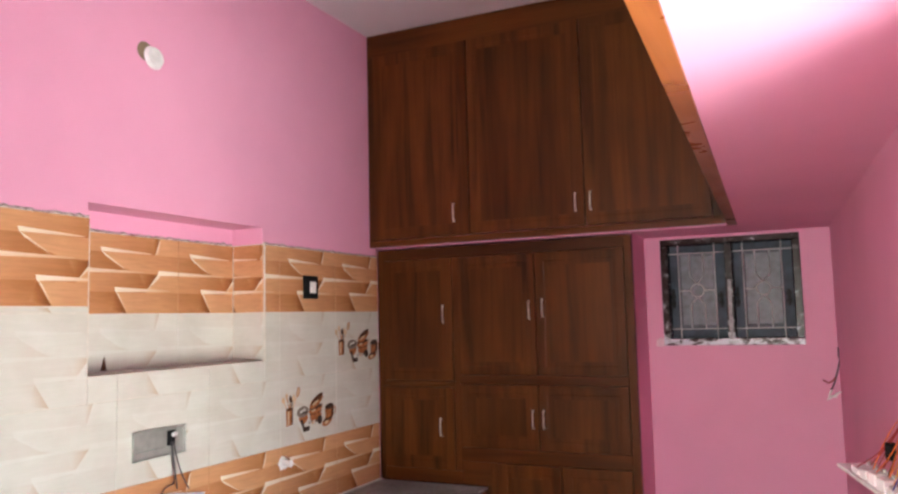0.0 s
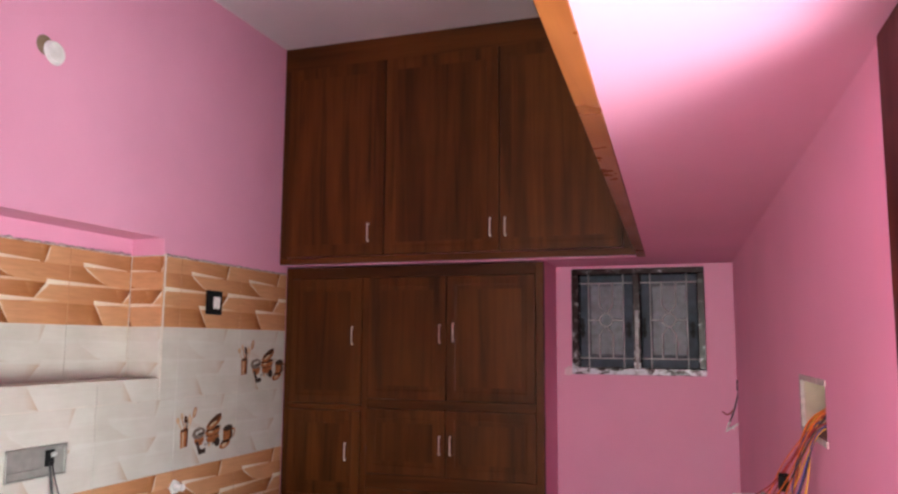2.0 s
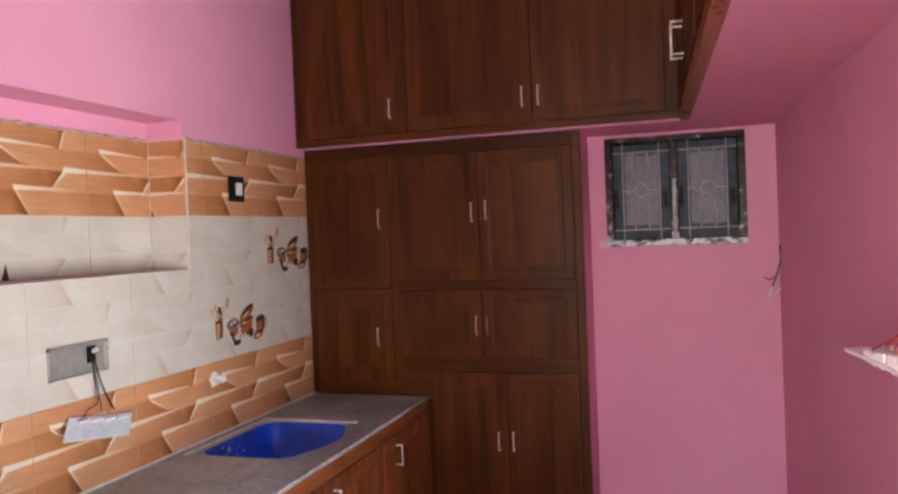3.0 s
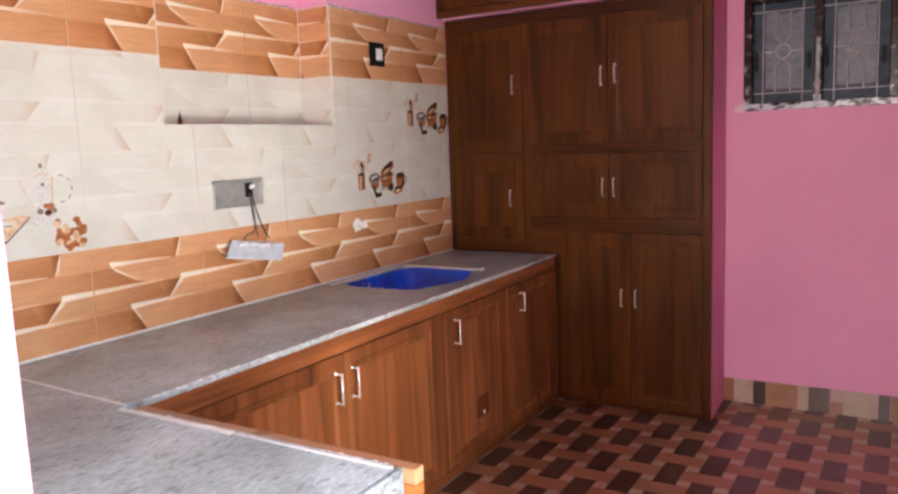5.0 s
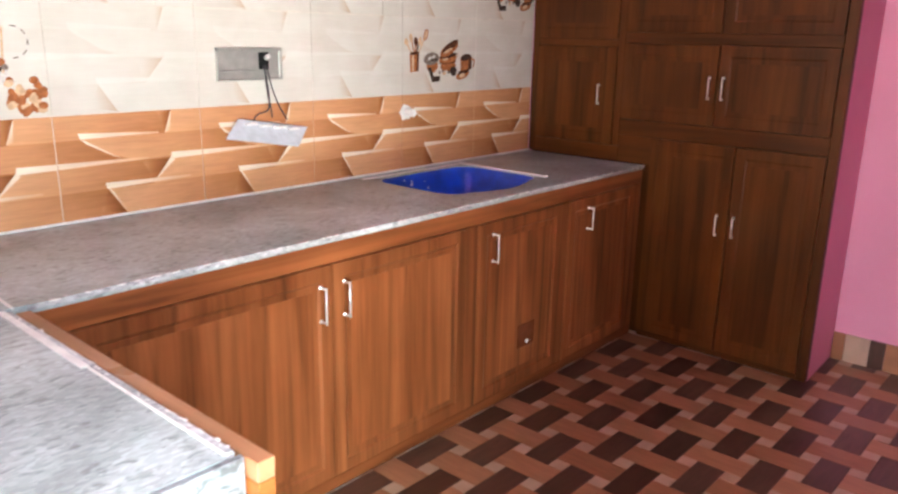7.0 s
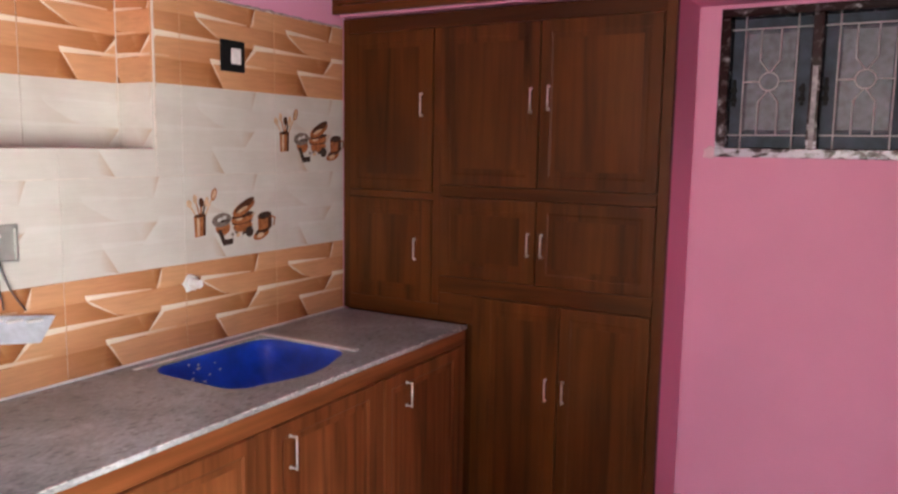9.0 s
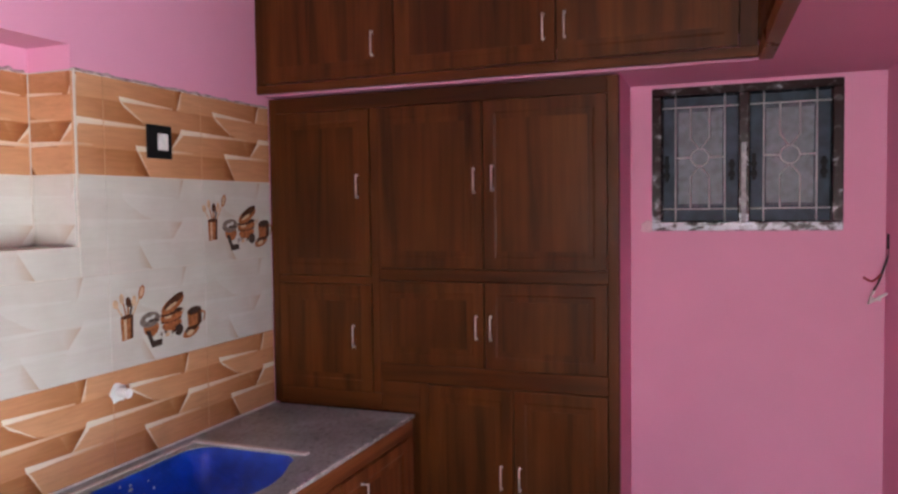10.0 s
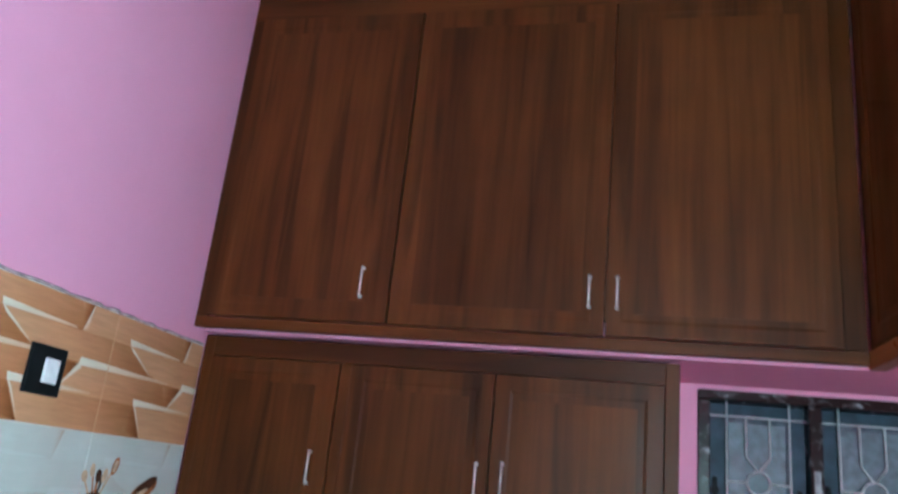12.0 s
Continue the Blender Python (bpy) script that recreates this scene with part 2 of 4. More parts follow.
def panel_door(m, u0, u1, v0, v1, parent, rail=0.055, thick=0.016, name="door", mat=None, sunk=0.0018):
    """A framed door: stiles and rails round a recess, with a fielded panel as a piece of its own in it."""
    bm = box(u0, -thick, v0, u1, 0, v1)
    bm.faces.ensure_lookup_table()
    front = min(bm.faces, key=lambda f: f.calc_center_median().y)
    bmesh.ops.bevel(bm, geom=list(front.edges), offset=0.003, segments=2, affect="EDGES")
    bm.faces.ensure_lookup_table()
    front = max((f for f in bm.faces if f.normal.y < -0.9), key=lambda f: f.calc_area())
    bmesh.ops.inset_region(bm, faces=[front], thickness=rail, depth=0)
    bmesh.ops.inset_region(bm, faces=[front], thickness=0.012, depth=-sunk)
    bm.transform(m)
    door_ = part(name, bm, mat or WOOD, parent)
    edge = rail + 0.0135
    field = box(u0 + edge, -thick + sunk - 0.0006, v0 + edge, u1 - edge, -thick + sunk - 0.0001, v1 - edge)
    field.faces.ensure_lookup_table()
    front = min(field.faces, key=lambda f: f.calc_center_median().y)
    bmesh.ops.inset_region(field, faces=[front], thickness=0.03, depth=sunk * 0.25)
    field.transform(m)
    part("panel", field, mat or WOOD, door_)
    return door_


def handle(m, u, v0, v1, parent, out=0.011):
    """An upright bar handle with two feet."""
    w = -0.016
    bm = tube([(u, w - out, v0 - 0.004), (u, w - out, v1 + 0.004)], 0.0034, 8)
    for v in (v0, v1):
        add(bm, tube([(u, w, v), (u, w - out, v)], 0.0032, 8))
        add(bm, disc(0.006, 0.003, Matrix.Translation((u, w - 0.002, v)) @ Matrix.Rotation(radians(90), 4, "X"), 12))
    bm.transform(m)
    return part("handle", bm, CHROME, parent, "slim chrome bar handle", smooth=True)


# ---- large structure ----
H = 3.29
SLAB = 2.068
SLANT = 0.049
RX = lambda y: 2.305 + (4.95 - y) * SLANT
LOFT_SLANT = 0.055
LX = lambda y: 1.895 + (4.43 - y) * LOFT_SLANT


def structure(name, bm, mat, label, category):
    return tagged(part(name, bm, mat), label, category, kind="structure")


floor = structure("floor", box(-0.4, -1.3, -0.12, 2.9, 5.3, -0.006), GROUT, "brown, tan and cream basket-weave tiled kitchen floor", "floor")
structure("ceiling", box(-0.45, -1.4, H, 3.1, 5.4, H + 0.15), CEIL, "plain off-white painted ceiling", "ceiling")
NY0, NY1, NZ0, NZ1, ND = 2.575, 3.505, 1.505, 2.1, 0.17
west = box(-0.42, -1.3, -0.1, -0.012, NY0, H)
box(-0.42, NY1, -0.1, -0.012, 5.3, H, bm=west)
box(-0.42, NY0, -0.1, -0.012, NY1, NZ0 - 0.012, bm=west)
box(-0.42, NY0, NZ1, -0.012, NY1, H, bm=west)
box(-0.42, NY0, NZ0 - 0.012, -ND - 0.012, NY1, NZ1, bm=west)
wall_west = structure("wall_west", west, PINK, "pink painted wall with a tiled lower part and niche", "wall")
WY = 4.875
WX0, WX1, WZ0, WZ1 = 1.502, 2.172, 1.504, 2.052
north = box(-0.012, WY, -0.1, WX0, 5.1, H)
box(WX1, WY, -0.1, 2.9, 5.1, H, bm=north)
box(WX0, WY, -0.1, WX1, 5.1, WZ0, bm=north)
box(WX0, WY, WZ1, WX1, 5.1, H, bm=north)
structure("wall_north", north, PINK, "pink painted wall below and around the small window", "wall")
# the pink partition at the end of the tall cabinet
structure("wall_partition", prism([(1.404, 4.531), (1.429, 4.531), (1.419, WY - 0.002), (1.404, WY - 0.002)], 0, SLAB), PINK, "short pink partition beside the tall cabinet", "wall")
DY0, DY1, DZ = 0.72, 1.86, 2.06
BY0, BY1, BZ0, BZ1 = 2.46, 2.765, 1.47, 1.583


def east_piece(ya, yb, z0, z1, near=0.0, far=0.2):
    return prism([(RX(yb) + near, yb), (RX(ya) + near, ya), (RX(ya) + far, ya), (RX(yb) + far, yb)], z0, z1)


east = east_piece(BY1, 5.1, -0.1, H)
for piece in ((DY1, BY0, -0.1, H), (BY0, BY1, -0.1, BZ0), (BY0, BY1, BZ1, H), (BY0, BY1, BZ0, BZ1, 0.07)):
    add(east, east_piece(*piece))
structure("wall_east", east, PINK, "pink painted wall with an open wiring box", "wall")
structure("wall_east_above_door", prism([(RX(DY1), DY1), (RX(DY0), DY0), (RX(DY0) + 0.2, DY0), (RX(DY1) + 0.2, DY1)], DZ, H), PINK, "pink wall above the doorway", "wall")
structure("wall_east_behind", prism([(RX(DY0), DY0), (RX(-1.3), -1.3), (RX(-1.3) + 0.2, -1.3), (RX(DY0) + 0.2, DY0)], -0.1, H), PINK, "plain pink wall", "wall")
# unseen wall; its opening is added only for the rear fill lamp
south = box(-0.4, -1.3, -0.1, 1.3, -1.1, H)
box(2.3, -1.3, -0.1, 3.0, -1.1, H, bm=south)
box(1.3, -1.3, 2.05, 2.3, -1.1, H, bm=south)
box(1.3, -1.3, -0.1, 2.3, -1.1, 0.95, bm=south)
structure("wall_south", south, PINK, "unseen plain pink wall with an opening added for the fill lamp", "wall")
structure("wall_between", box(-0.012, 1.02, 0, 1.31, 1.25, H), PINK, "pink wall end beside the kitchen opening", "wall")
structure("loft_slab", prism([(0, 4.478), (LX(4.478) + 0.03, 4.478), (LX(1.1) + 0.03, 1.1), (RX(1.1), 1.1), (RX(WY), WY), (0, WY)], SLAB, SLAB + 0.09), PINK, "pink painted underside of the overhead storage slab", "slab")
structure("ground", box(-60, -60, -0.3, 60, 60, -0.125), GROUND, "pale concrete ground outside", "ground")

# ---- tall cabinet ----
PY = 4.5
pantry = thing("tall_cabinet", 0.7, 4.69, 0, "tall brown varnished wooden kitchen cabinet with seven panelled doors", "cabinet")
bm = box(0.003, PY + 0.03, 0.004, 1.403, WY - 0.004, 2.06)
part("carcass", bm, WOOD, pantry)
for u0, u1, v0, v1 in ((0.003, 0.035, 0.806, 2.06), (0.463, 0.497, 0.873, 2.0), (1.392, 1.43, 0.004, 2.06)):
    part("stile", box(u0, PY, v0, u1, PY + 0.03, v1, 0.002), WOOD, pantry)
for u0, u1, v0, v1 in ((0.035, 1.392, 2.0, 2.06), (0.035, 0.463, 1.308, 1.338), (0.497, 1.392, 1.325, 1.37), (0.497, 1.392, 0.925, 0.995), (0.035, 0.497, 0.806, 0.872), (0.498, 0.66, 0.806, 0.925),
                       (0.665, 1.392, 0.004, 0.03)):
    part("rail", box(u0, PY + 0.001, v0, u1, PY + 0.03, v1, 0.002), WOOD_X, pantry)
part("stile", box(0.66, PY, 0.03, 0.7, PY + 0.03, 0.925, 0.002), WOOD, pantry)
PF = Matrix.Translation((0, PY + 0.01, 0))
for u0, u1, v0, v1, hu, h0, h1 in ((0.037, 0.461, 1.34, 1.998, 0.408, 1.652, 1.738), (0.499, 0.929, 1.372, 1.998, 0.897, 1.662, 1.748), (0.933, 1.39, 1.372, 1.998, 0.968, 1.67, 1.755),
                                   (0.037, 0.461, 0.874, 1.306, 0.381, 1.055, 1.138), (0.499, 0.929, 0.997, 1.323, 0.9, 1.11, 1.194), (0.933, 1.39, 0.997, 1.323, 0.957, 1.11, 1.195),
                                   (0.702, 1.038, 0.032, 0.923, 0.992, 0.548, 0.63), (1.042, 1.39, 0.032, 0.923, 1.064, 0.55, 0.632)):
    d = panel_door(PF, u0, u1, v0, v1, pantry)
    handle(PF, hu, h0, h1, d)

# ---- overhead cabinets ----
UY = 4.435
loft = thing("overhead_cabinet", 0.93, 4.65, SLAB + 0.09, "brown varnished wooden overhead cabinet with three tall doors", "cabinet")
part("carcass", box(0.003, UY + 0.02, SLAB + 0.092, 1.87, WY - 0.004, H - 0.003), WOOD, loft)
for u0, u1, v0, v1 in ((-0.01, 1.882, 2.0735, 2.108), (-0.01, 1.862, 3.16, H - 0.002)):
    part("rail", box(u0, UY, v0, u1, UY + 0.02, v1, 0.002), WOOD_X, loft)
for u0, u1 in ((-0.01, 0.028), (1.824, 1.88)):
    part("stile", box(u0, UY + 0.001, 2.108, u1, UY + 0.02, 3.16, 0.002), WOOD, loft)
UF = Matrix.Translation((0, UY + 0.006, 0))
for u0, u1, hu, h0, h1 in ((0.03, 0.606, 0.519, 2.187, 2.274), (0.61, 1.226, 1.183, 2.188, 2.272), (1.23, 1.822, 1.259, 2.188, 2.272)):
    d = panel_door(UF, u0, u1, 2.11, 3.158, loft, rail=0.05, sunk=0.0012)
    handle(UF, hu, h0, h1, d, 0.013)
SF = facing(LX(UY) - 0.012, UY, -90 + math.degrees(math.atan(LOFT_SLANT)))
side = thing("side_overhead_cabinet", 2.0, 2.8, SLAB + 0.09, "varnished wooden overhead cabinet front along the storage slab", "cabinet")
LEN = 3.2
bm = box(-0.02, 0.001, SLAB - 0.004, LEN, 0.042, 2.112, 0.002)
bm.transform(SF)
part("bottom_rail", bm, TRIM, side, "orange varnished bottom rail")
bm = box(0.0, 0.001, 3.2, LEN, 0.042, H - 0.003, 0.002)
bm.transform(SF)
part("top_rail", bm, WOOD, side)
for u0, u1 in ((0.0, 0.04), (1.36, 1.4), (2.5, 2.54)):
    bm = box(u0, 0.002, 2.113, u1, 0.041, 3.199)
    bm.transform(SF)
    part("stile", bm, WOOD, side)
for u0, u1, hu in ((0.042, 0.658, 0.622), (0.662, 1.358, 0.702), (1.402, 1.948, None), (1.952, 2.498, None)):
    d = panel_door(SF @ Matrix.Translation((0, 0.01, 0)), u0, u1, 2.114, 3.198, side)
    if hu:
        handle(SF @ Matrix.Translation((0, 0.01, 0)), hu, 2.205, 2.32, d, 0.04)

# ---- base cabinets under the worktop ----
CT = 0.8
FX = 0.632
base = thing("base_cabinet", 0.32, 3.2, 0, "brown varnished wooden base cabinet with four panelled doors under the worktop", "cabinet")
part("carcass", box(0.004, 1.9, 0.004, FX - 0.03, PY - 0.002, 0.6), WOOD, base)
BF = facing(FX, 0, 90)


def front_bar(name, u0, u1, v0, v1, mat=BASEWOOD):
    b = box(u0, 0, v0, u1, 0.028, v1, 0.002)
    b.transform(BF)
    part(name, b, mat, base)


front_bar("top_rail", 1.9, 4.497, 0.722, CT - 0.018, BASEWOOD_Y)
front_bar("bottom_rail", 1.9, 4.497, 0.004, 0.045, BASEWOOD_Y)
for a, b_ in ((1.9, 1.98), (3.288, 3.352), (3.868, 3.915), (4.44, 4.497)):
    front_bar("stile", a, b_, 0.046, 0.721)
for u0, u1, hu, h0, h1 in ((1.982, 2.698, 2.655, 0.56, 0.66), (2.702, 3.286, 2.742, 0.56, 0.66), (3.354, 3.866, 3.428, 0.578, 0.675), (3.917, 4.438, 4.05, 0.59, 0.675)):
    d = panel_door(BF @ Matrix.Translation((0, 0.012, 0)), u0, u1, 0.048, 0.719, base, mat=BASEWOOD, sunk=0.0045)
    handle(BF @ Matrix.Translation((0, 0.012, 0)), hu, h0, h1, d, 0.026)
    if abs(hu - 3.428) < 0.01:
        bm = box(FX + 0.0003, 3.6, 0.19, FX + 0.0016, 3.71, 0.285, 0.0004)
        part("square_sticker", bm, STICKER, d, "glossy dark square film")
        bm = box(FX + 0.0016, 3.655, 0.2, FX + 0.003, 3.672, 0.214, 0.0004)
        part("torn_corner", bm, WHITE, d, "small white mark on the film")

# ---- short counter leg ----
leg = thing("counter_leg", 1.0, 1.55, 0, "short counter leg with a granite end panel and orange wooden edging", "counter")
part("end_panel", box(1.438, 1.256, 0.004, 1.45, 1.865, CT - 0.0005, 0.002), DIMMED_STONE, leg, "speckled granite end panel, coloured darker to offset strong light")
part("inner_panel", box(FX + 0.002, 1.868, 0.004, 1.434, 1.888, CT - 0.034), WOOD, leg)
part("edging_strip", box(FX + 0.03, 1.868, CT - 0.033, 1.475, 1.896, CT - 0.002, 0.002), PALE_TRIM, leg, "orange varnished wooden edging strip")
part("edge_post", box(1.436, 1.868, 0.004, 1.475, 1.896, CT - 0.034, 0.002), TRIM, leg, "orange varnished wooden corner post")

# ---- worktop with the cut for the sink ----
SX0, SX1, SY0, SY1 = 0.085, 0.5, 3.365, 3.91


def sink_outline(grow=0.0):
    """Rounded opening with a bowed front."""
    pts = []
    r = 0.085
    for cx, cy, a0 in ((SX1 - r, SY1 - r, 0), (SX0 + r, SY1 - r, 90), (SX0 + r, SY0 + r, 180), (SX1 - r, SY0 + r, 270)):
        for k in range(6):
            a = radians(a0 + 90 * k / 5)
            pts.append((cx + (r + grow) * math.cos(a), cy + (r + grow) * math.sin(a)))
    return bow(pts)


def bow(pts):
    out = []
    for i, (x, y) in enumerate(pts):
        out.append((x, y))
        nx, ny = pts[(i + 1) % len(pts)]
        if x > 0.3 and nx > 0.3 and abs(ny - y) > 0.2:
            out += [(x + 0.05 * math.sin(math.pi * k / 8), y + (ny - y) * k / 8) for k in range(1, 8)]
    return out


def ring_face(bm, outer, inner, z):
    vs = [[bm.verts.new((x, y, z)) for x, y in line] for line in (outer, inner)]
    es = []
    for line in vs:
        es += [bm.edges.new((line[i], line[(i + 1) % len(line)])) for i in range(len(line))]
    bmesh.ops.triangle_fill(bm, edges=es, use_beauty=True)
    return vs


OUT = [(0.002, 1.258), (1.437, 1.258), (1.437, 1.85), (FX + 0.0, 1.85), (FX - 0.002, PY - 0.002), (0.002, PY - 0.002)]
bm = bmesh.new()
top = ring_face(bm, OUT, sink_outline(), CT)
low = ring_face(bm, OUT, sink_outline(), CT - 0.03)
for a, b_ in zip(top, low):
    for i in range(len(a)):
        j = (i + 1) % len(a)
        bm.faces.new((a[i], a[j], b_[j], b_[i]))
worktop = tagged(part("worktop", bm, STONE), "L-shaped grey granite worktop with a rough pale front edge", "worktop")
part("front_edge", box(FX + 0.0, 1.9, CT - 0.012, FX + 0.009, PY - 0.004, CT + 0.002, 0.003), RAWEDGE, worktop, "rough pale cut edge with cement")
part("front_edge", box(FX + 0.02, 1.851, CT - 0.02, 1.43, 1.864, CT + 0.002, 0.003), RAWEDGE, worktop, "rough pale cut edge with cement")
bm = tube([(0.01, 1.9, CT), (0.2, 1.89, CT), (0.42, 1.88, CT), (FX, 1.872, CT)], 0.0035, 6)
part("joint", bm, CEMENT, worktop, "white cement joint between two slabs")
part("joint", box(FX + 0.015, 1.838, CT + 0.0005, 1.02, 1.853, CT + 0.004, 0.0015), CEMENT, worktop, "smeared white cement along the inner edge")
part("joint", box(1.02, 1.846, CT + 0.0005, 1.432, 1.8505, CT + 0.003, 0.001), CEMENT, worktop, "thin white cement line along the inner edge")

crumbs = random.Random(3)


def cement_line(p, q, count, spread):
    """Uneven blobs of cement left along an edge."""
    bm = bmesh.new()
    p, q = Vector(p), Vector(q)
    for _ in range(count):
        c = p.lerp(q, crumbs.random()) + Vector((crumbs.uniform(-spread, spread), crumbs.uniform(-spread, spread), 0))
        d = (q - p).normalized()
        m = Matrix.Translation(c) @ Matrix.Rotation(math.atan2(d.y, d.x) + crumbs.uniform(-0.3, 0.3), 4, "Z") @ Matrix.Diagonal((crumbs.uniform(0.003, 0.014), crumbs.uniform(0.0015, 0.004), 0.0016, 1))
        b = bmesh.new()
        bmesh.ops.create_icosphere(b, subdivisions=2, radius=1)
        b.transform(m)
        add(bm, b)
    return bm


tagged(part("cement_crumbs", cement_line((FX + 0.006, 1.92, CT + 0.001), (FX + 0.006, PY - 0.05, CT + 0.001), 150, 0.0035), CEMENT, worktop, "dried cement along the front edge", smooth=True), kind="stuff")
tagged(part("cement_crumbs", cement_line((FX + 0.02, 1.86, CT + 0.001), (1.43, 1.86, CT + 0.001), 24, 0.004), CEMENT, worktop, "dried cement along the inner edge", smooth=True), kind="stuff")

# ---- sink ----
sink = thing("sink", 0.3, 3.64, CT - 0.2, "sunken kitchen sink still covered in bright blue film", "sink")
bm = bmesh.new()
rings = []
for grow, z in ((0.012, CT - 0.001), (0.0, CT - 0.004), (-0.01, CT - 0.035), (-0.022, CT - 0.075), (-0.036, CT - 0.11), (-0.052, CT - 0.135), (-0.07, CT - 0.15), (-0.082, CT - 0.155)):
    rings.append([bm.verts.new((x, y, z)) for x, y in sink_outline(grow)])
for a, b_ in zip(rings, rings[1:]):
    for i in range(len(a)):
        j = (i + 1) % len(a)
        bm.faces.new((a[i], a[j], b_[j], b_[i]))
bm.faces.new(rings[-1])
part("bowl", bm, BLUE, sink, smooth=True)
part("drain", disc(0.035, 0.006, Matrix.Translation((0.3, 3.64, CT - 0.153))), STEEL, sink, "dull steel drain")
part("seal", box(0.045, SY1 + 0.006, CT - 0.002, 0.505, SY1 + 0.03, CT + 0.006, 0.002), CEMENT, sink, "white cement strip")
part("seal", box(0.045, SY0 - 0.02, CT - 0.002, 0.06, SY1 + 0.006, CT + 0.004, 0.002), CEMENT, sink, "white cement strip")

# glints on the film's back wall, modelled as small white discs
bm = bmesh.new()
for _ in range(11):
    y, z = crumbs.uniform(3.44, 3.68), crumbs.uniform(CT - 0.1, CT - 0.02)
    spot = Matrix.Translation((SX0 + 0.003 + (CT - z) * 0.3, y, z)) @ Matrix.Rotation(radians(107), 4, "Y")
    add(bm, disc(crumbs.uniform(0.002, 0.0065), 0.003, spot @ Matrix.Diagonal((1, crumbs.uniform(0.7, 1.5), 1, 1)), 10))
tagged(part("paint_specks", bm, WHITE, sink, "white specks standing in for glints on the blue film"), kind="stuff")

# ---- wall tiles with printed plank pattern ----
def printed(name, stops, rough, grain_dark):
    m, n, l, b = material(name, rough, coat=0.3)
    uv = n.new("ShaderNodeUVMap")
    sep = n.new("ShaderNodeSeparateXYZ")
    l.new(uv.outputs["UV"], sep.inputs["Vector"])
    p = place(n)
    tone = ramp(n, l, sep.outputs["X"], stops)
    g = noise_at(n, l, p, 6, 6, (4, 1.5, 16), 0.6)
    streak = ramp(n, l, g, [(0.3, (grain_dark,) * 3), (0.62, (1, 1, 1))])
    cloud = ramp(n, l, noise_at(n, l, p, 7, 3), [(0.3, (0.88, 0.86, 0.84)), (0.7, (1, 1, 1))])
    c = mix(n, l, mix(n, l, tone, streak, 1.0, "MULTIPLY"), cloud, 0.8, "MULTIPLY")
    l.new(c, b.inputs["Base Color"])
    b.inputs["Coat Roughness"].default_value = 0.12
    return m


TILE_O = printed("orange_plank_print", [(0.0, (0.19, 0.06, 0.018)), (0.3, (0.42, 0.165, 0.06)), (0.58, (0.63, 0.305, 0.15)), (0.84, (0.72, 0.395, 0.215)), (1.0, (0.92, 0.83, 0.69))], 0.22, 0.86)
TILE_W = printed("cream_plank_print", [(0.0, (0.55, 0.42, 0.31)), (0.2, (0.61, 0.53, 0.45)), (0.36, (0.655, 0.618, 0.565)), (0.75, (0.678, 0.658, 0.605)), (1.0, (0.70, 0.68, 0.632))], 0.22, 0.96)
TW, TH = 0.457, 0.305
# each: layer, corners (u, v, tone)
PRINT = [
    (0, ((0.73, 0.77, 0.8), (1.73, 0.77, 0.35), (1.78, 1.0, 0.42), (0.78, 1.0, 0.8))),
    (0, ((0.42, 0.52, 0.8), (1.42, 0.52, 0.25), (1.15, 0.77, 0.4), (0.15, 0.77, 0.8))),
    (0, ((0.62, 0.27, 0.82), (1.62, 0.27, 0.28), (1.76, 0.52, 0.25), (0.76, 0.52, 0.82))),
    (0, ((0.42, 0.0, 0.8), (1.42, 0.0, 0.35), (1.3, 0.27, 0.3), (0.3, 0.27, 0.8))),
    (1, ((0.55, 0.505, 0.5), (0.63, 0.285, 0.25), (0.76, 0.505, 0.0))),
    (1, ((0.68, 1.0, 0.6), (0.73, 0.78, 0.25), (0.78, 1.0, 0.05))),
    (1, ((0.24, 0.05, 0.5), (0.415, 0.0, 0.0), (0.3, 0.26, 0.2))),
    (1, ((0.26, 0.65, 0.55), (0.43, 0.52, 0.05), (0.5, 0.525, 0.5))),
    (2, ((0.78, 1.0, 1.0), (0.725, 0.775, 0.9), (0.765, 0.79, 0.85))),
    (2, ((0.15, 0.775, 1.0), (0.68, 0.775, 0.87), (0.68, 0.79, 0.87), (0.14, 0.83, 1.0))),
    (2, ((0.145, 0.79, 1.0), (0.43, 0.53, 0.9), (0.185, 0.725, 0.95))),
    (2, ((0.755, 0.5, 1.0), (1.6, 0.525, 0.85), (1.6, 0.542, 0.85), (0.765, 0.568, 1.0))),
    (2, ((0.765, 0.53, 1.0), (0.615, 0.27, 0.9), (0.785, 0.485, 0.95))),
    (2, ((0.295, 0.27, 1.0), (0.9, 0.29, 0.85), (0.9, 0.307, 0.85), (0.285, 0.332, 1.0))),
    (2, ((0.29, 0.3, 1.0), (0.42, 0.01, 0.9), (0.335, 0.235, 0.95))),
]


def clip(poly, axis, limit, keep_above):
    out = []
    for i, a in enumerate(poly):
        b = poly[(i + 1) % len(poly)]
        ia, ib = ((p[axis] >= limit) == keep_above for p in (a, b))
        if ia:
            out.append(a)
        if ia != ib:
            t = (limit - a[axis]) / (b[axis] - a[axis])
            out.append(tuple(x + (y - x) * t for x, y in zip(a, b)))
    return out


tile_meshes = {}


